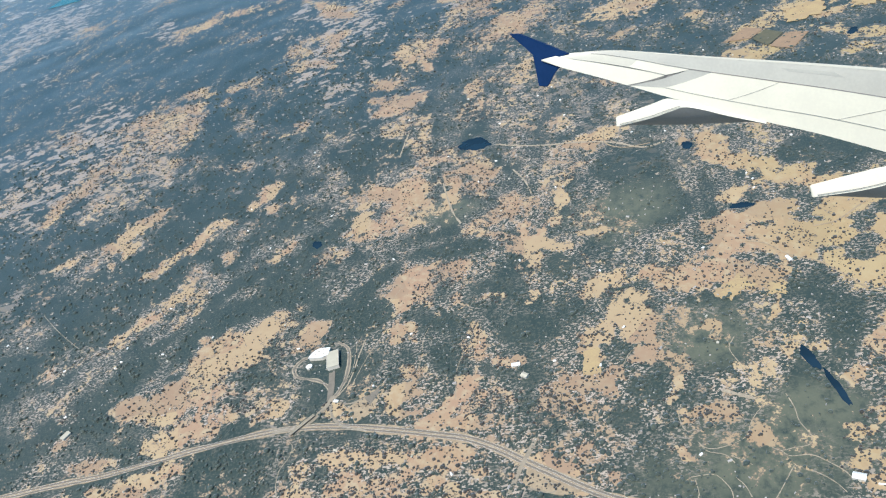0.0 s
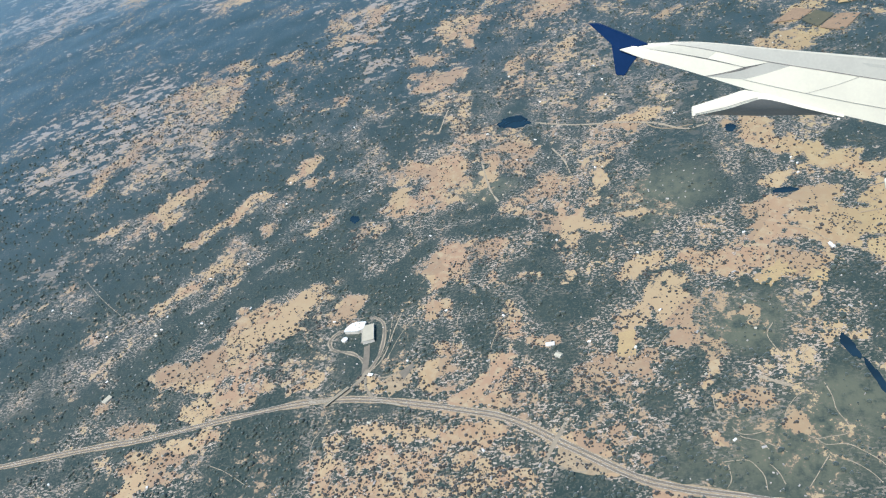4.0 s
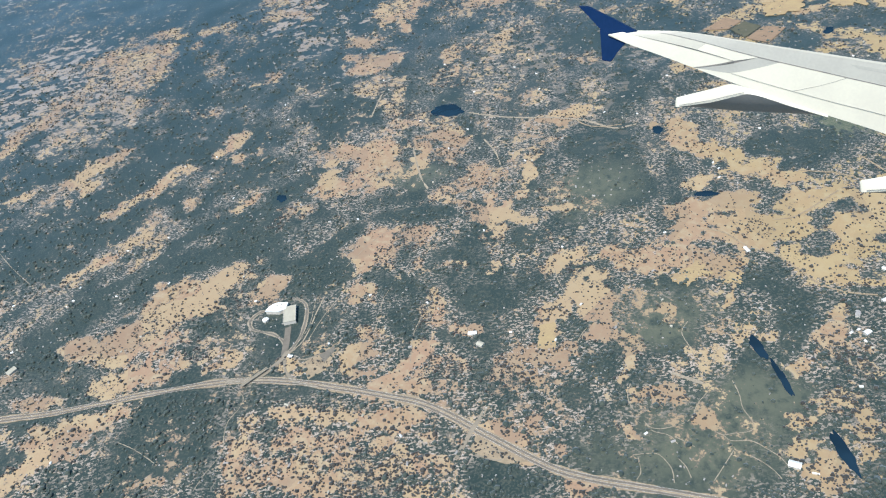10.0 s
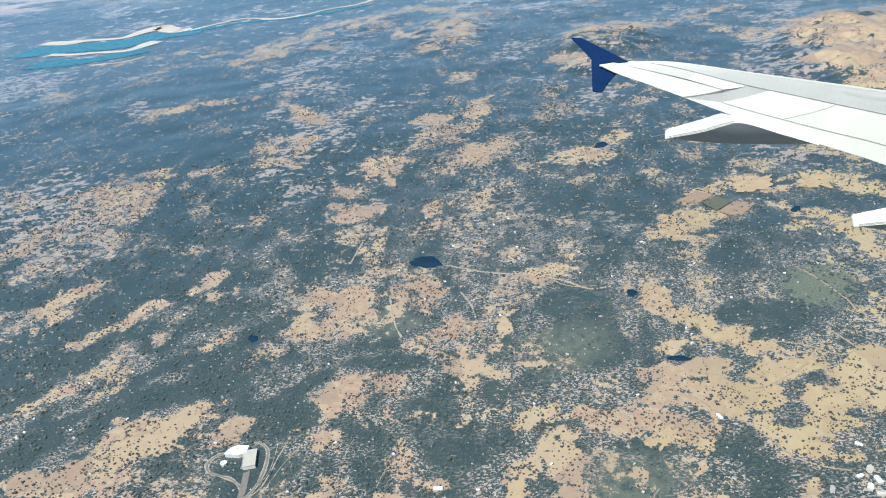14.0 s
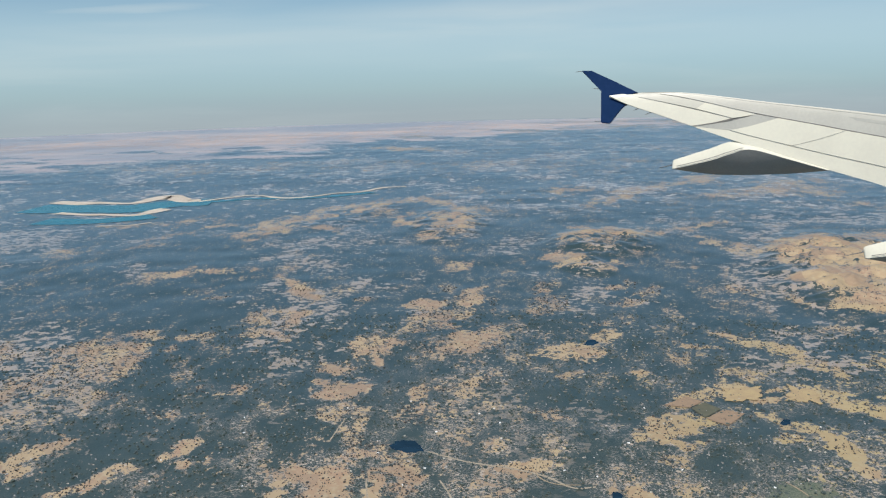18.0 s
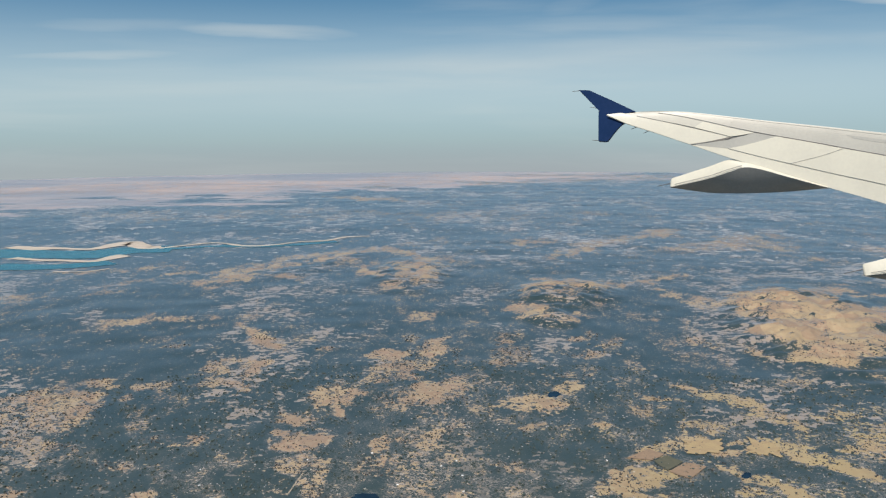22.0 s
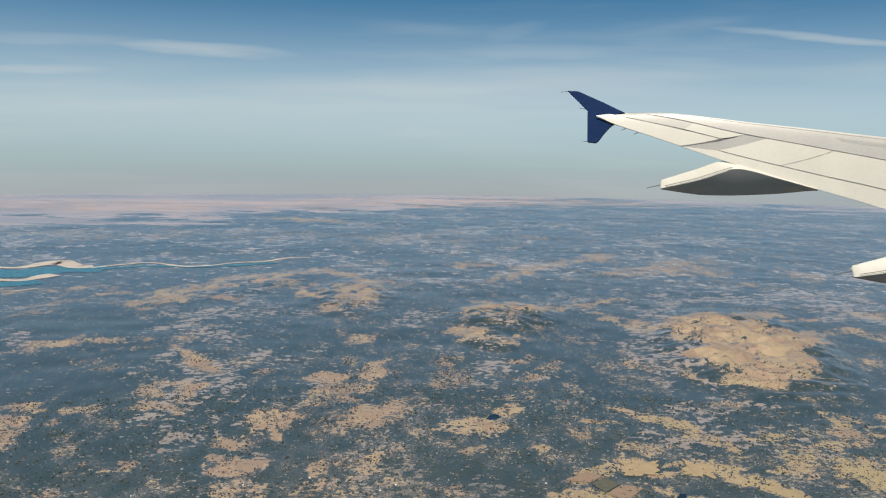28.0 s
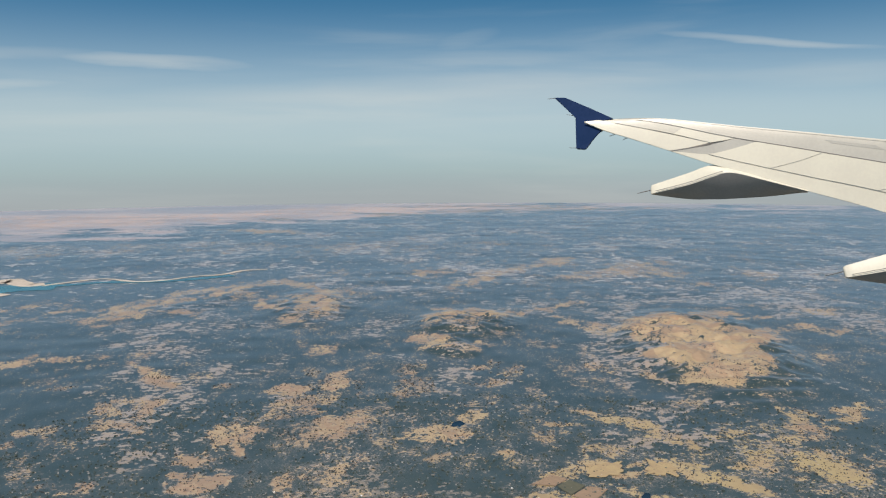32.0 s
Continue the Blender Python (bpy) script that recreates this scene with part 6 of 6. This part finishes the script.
panel("upper_skin", ((0.05, 0.10), (0.32, 0.235), (0.31, 0.49), (0.05, 0.51)), WING_PAINT)
panel("access_panel", ((0.32, 0.235), (0.48, 0.30), (0.42, 0.51), (0.31, 0.49)), WING_PALE, "pale access panel before the aileron", gap=0.002)
panel("aileron", ((0.05, 0.51), (0.42, 0.51), (0.335, 1.0), (0.05, 1.0)), WING_PALE, "pale aileron at the back edge", gap=0.004)
panel("gap_cover", ((0.48, 0.30), (0.535, 0.305), (0.43, 0.80), (0.335, 1.0)), WING_DARK, "grey cover between aileron and spoiler", gap=0.0008)
panel("spoiler", ((0.535, 0.305), (0.68, 0.325), (0.58, 0.78), (0.43, 0.80)), WING_PALE, "pale spoiler panel", lift=0.027)
panel("spoiler", ((0.68, 0.325), (0.87, 0.345), (0.79, 0.74), (0.58, 0.78)), WING_PALE, "pale spoiler panel", lift=0.027)
panel("spoiler", ((0.87, 0.345), (1.0, 0.36), (1.0, 0.70), (0.79, 0.74)), WING_PALE, "pale spoiler panel", lift=0.027)
panel("flap", ((0.43, 0.80), (1.0, 0.70), (1.0, 1.0), (0.335, 1.0)), WING_PALE, "pale outboard flap", lift=0.018, gap=0.003, ns=40)
panel("walkway_patch", ((0.68, 0.10), (0.775, 0.10), (0.79, 0.155), (0.70, 0.145)), WING_DARK, "dark grey patch on the slat", lift=0.024, thick=0.012)
for (s0, c0), (s1, c1), w in (((0.13, 0.145), (0.40, 0.275), 0.005), ((0.40, 0.275), (1.0, 0.36), 0.0055), ((0.09, 0.51), (0.42, 0.51), 0.0032), ((0.43, 0.80), (1.0, 0.70), 0.0022)):
    panel("seam", ((s0, c0 - w), (s1, c1 - w), (s1, c1 + w), (s0, c0 + w)), SEAL, "dark sealed seam between panels", lift=0.033, thick=0.010, gap=0.0, ns=30, nc=1)
for s0, s1 in ((0.68, 0.58), (0.87, 0.79)):
    panel("seam", ((s0, 0.33), (s0 + 0.001, 0.33), (s1 + 0.001, 0.77 if s1 < 0.7 else 0.735), (s1, 0.77 if s1 < 0.7 else 0.735)), SEAL, "dark sealed seam between panels", lift=0.034, thick=0.010, gap=0.0, ns=1, nc=12)
panel("seam", ((0.42, 0.52), (0.4235, 0.52), (0.3415, 0.99), (0.338, 0.99)), SEAL, "dark sealed seam between panels", lift=0.031, thick=0.010, gap=0.0, ns=1, nc=12)


def plate(name, outline, thick, mat, label):
    """A plate with bevelled rim, thick along its own normal."""
    bm = bmesh.new()
    pts = [Vector(p) for p in outline]
    n = sum((p.cross(q) for p, q in zip(pts, pts[1:] + pts[:1])), Vector()).normalized() * thick / 2
    a = [bm.verts.new(p + n) for p in pts]
    b = [bm.verts.new(p - n) for p in pts]
    bm.faces.new(a)
    bm.faces.new(b[::-1])
    for k in range(len(a)):
        q = (k + 1) % len(a)
        bm.faces.new((a[k], a[q], b[q], b[k]))
    bmesh.ops.bevel(bm, geom=list(bm.edges), offset=0.02, segments=2, affect="EDGES")
    return part(name, bm, mat, wing, label)


plate("upper_fence", [(-3.50, 1.74, 1.14), (-3.23, 1.60, 1.13), (-2.61, 1.21, 0.81), (-2.06, 0.86, 0.51), (-2.42, 1.02, 0.43), (-2.88, 1.25, 0.40), (-3.02, 1.36, 0.59)], 0.08, BLUE, "dark blue swept upper tip fence")
plate("lower_fence", [(-3.00, 1.34, 0.56), (-3.02, 1.16, -0.30), (-2.79, 1.03, -0.32), (-2.72, 1.02, -0.22), (-2.63, 1.01, -0.09), (-2.51, 0.98, 0.06), (-2.34, 0.93, 0.22), (-2.69, 1.15, 0.40)], 0.08, BLUE, "dark blue lower tip fence")


def rod(name, a, b, r, parent, mat, label):
    a, b = Vector(a), Vector(b)
    bm = bmesh.new()
    m = Matrix.Translation((a + b) / 2) @ (b - a).to_track_quat("Z", "Y").to_matrix().to_4x4()
    bmesh.ops.create_cone(bm, cap_ends=True, segments=8, radius1=r * 0.5, radius2=r, depth=(b - a).length, matrix=m)
    return part(name, bm, mat, parent, label)


for a, b in (((-3.67, 1.82, 1.11), (-3.45, 1.71, 1.13)), ((-3.22, 1.48, 0.66), (-2.95, 1.33, 0.61)), ((-3.19, 1.25, -0.26), (-2.97, 1.14, -0.27)),
             ((-2.48, 0.98, 0.12), (-2.35, 0.93, 0.19)), ((-2.19, 0.82, 0.04), (-2.06, 0.76, 0.10)), ((-1.90, 0.64, -0.07), (-1.77, 0.59, -0.01))):
    rod("static_wick", a, b, 0.011, wing, WICK, "thin static discharge wick")


def fairing(ridge, edge, keel, wick):
    """A canoe-shaped flap track fairing with its seam and tail rod."""
    bm = bmesh.new()
    n, rows = 24, []
    for i in range(-2, n + 1):
        u = max(i, 0) / n
        t, e, k = along(ridge, u), along(edge, u), along(keel, u)
        back = (t + k) / 2 + Vector((0.25, 0.45, 0.0)) * min(1, 0.3 + 2 * u)
        ring = [t, t * 0.66 + e * 0.34 + Vector((0, 0, 0.02)), t * 0.33 + e * 0.67 + Vector((0, 0, 0.02)), e + (k - t) * 0.02, e * 0.66 + k * 0.34 + Vector((-0.035, -0.035, 0)), e * 0.3 + k * 0.7 + Vector((-0.026, -0.026, 0)), k, (k + back) / 2 + Vector((0.035, 0.035, -0.035)), back, (back + t) / 2 + Vector((0.035, 0.035, 0.02))]
        if i < 0:
            mid, fwd = sum(ring, Vector()) / len(ring), (along(ridge, 0.0) - along(ridge, 0.1)).normalized()
            ring = [mid + (p - mid) * (0.86 if i == -1 else 0.5) + fwd * (0.04 if i == -1 else 0.063) for p in ring]
        rows.append([bm.verts.new(p) for p in ring])
    for r, q in zip(rows, rows[1:]):
        for k in range(len(r)):
            j = (k + 1) % len(r)
            # Lower faces take the darker colour that paints in their shade.
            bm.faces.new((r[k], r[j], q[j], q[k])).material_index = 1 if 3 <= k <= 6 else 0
    bm.faces.new(rows[0])
    bm.faces.new(rows[-1])
    body = part("track_fairing", bm, (WING_PALE, BELLY_SHADE), wing, "pale canoe-shaped flap track fairing with belly shade painted in", smooth=True)
    body.data.set_sharp_from_angle(angle=radians(38))
    seam = bmesh.new()
    prev = None
    for i in range(13):
        u = 0.03 + i / 12 * 0.5
        t, e = along(ridge, u), along(edge, u)
        p = t * 0.10 + e * 0.90 + Vector((-0.021, -0.021, 0.028))
        a, b = seam.verts.new(p), seam.verts.new(p + Vector((0.0, -0.004, -0.018)))
        if prev:
            seam.faces.new((prev[0], prev[1], b, a))
        prev = (a, b)
    part("seam", seam, SEAL, body, "dark seam line")
    rod("tail_rod", wick[0], wick[1], 0.016, body, WICK, "thin pale tail rod")


fairing([(-1.19, 0.19, -1.27), (-0.40, -0.23, -0.96), (0.11, -0.53, -0.75), (0.53, -0.77, -0.84), (1.35, -1.23, -1.13), (2.13, -1.70, -1.41)],
        [(-1.23, 0.06, -1.49), (-0.42, -0.41, -1.24), (0.08, -0.69, -1.03), (0.49, -0.93, -0.92), (1.31, -1.42, -1.16), (2.09, -1.82, -1.40)],
        [(-1.13, 0.21, -1.54), (-0.28, -0.05, -1.65), (0.25, -0.34, -1.65), (0.65, -0.57, -1.63), (1.46, -1.09, -1.55), (2.15, -1.67, -1.42)],
        [(-1.56, 0.33, -1.50), (-1.16, 0.21, -1.40)])
fairing([(3.01, -2.03, -3.27), (3.92, -2.51, -2.90), (4.51, -2.86, -2.67), (5.00, -3.14, -2.78), (5.95, -3.67, -3.12), (6.86, -4.23, -3.45)],
        [(3.01, -2.20, -3.53), (3.95, -2.74, -3.26), (4.54, -3.07, -3.02), (5.02, -3.36, -2.89), (5.98, -3.93, -3.18), (6.87, -4.38, -3.45)],
        [(3.11, -2.05, -3.59), (4.07, -2.37, -3.72), (4.68, -2.70, -3.71), (5.16, -2.97, -3.69), (6.10, -3.57, -3.62), (6.92, -4.22, -3.47)],
        [(2.60, -1.88, -3.54), (3.04, -2.00, -3.41)])
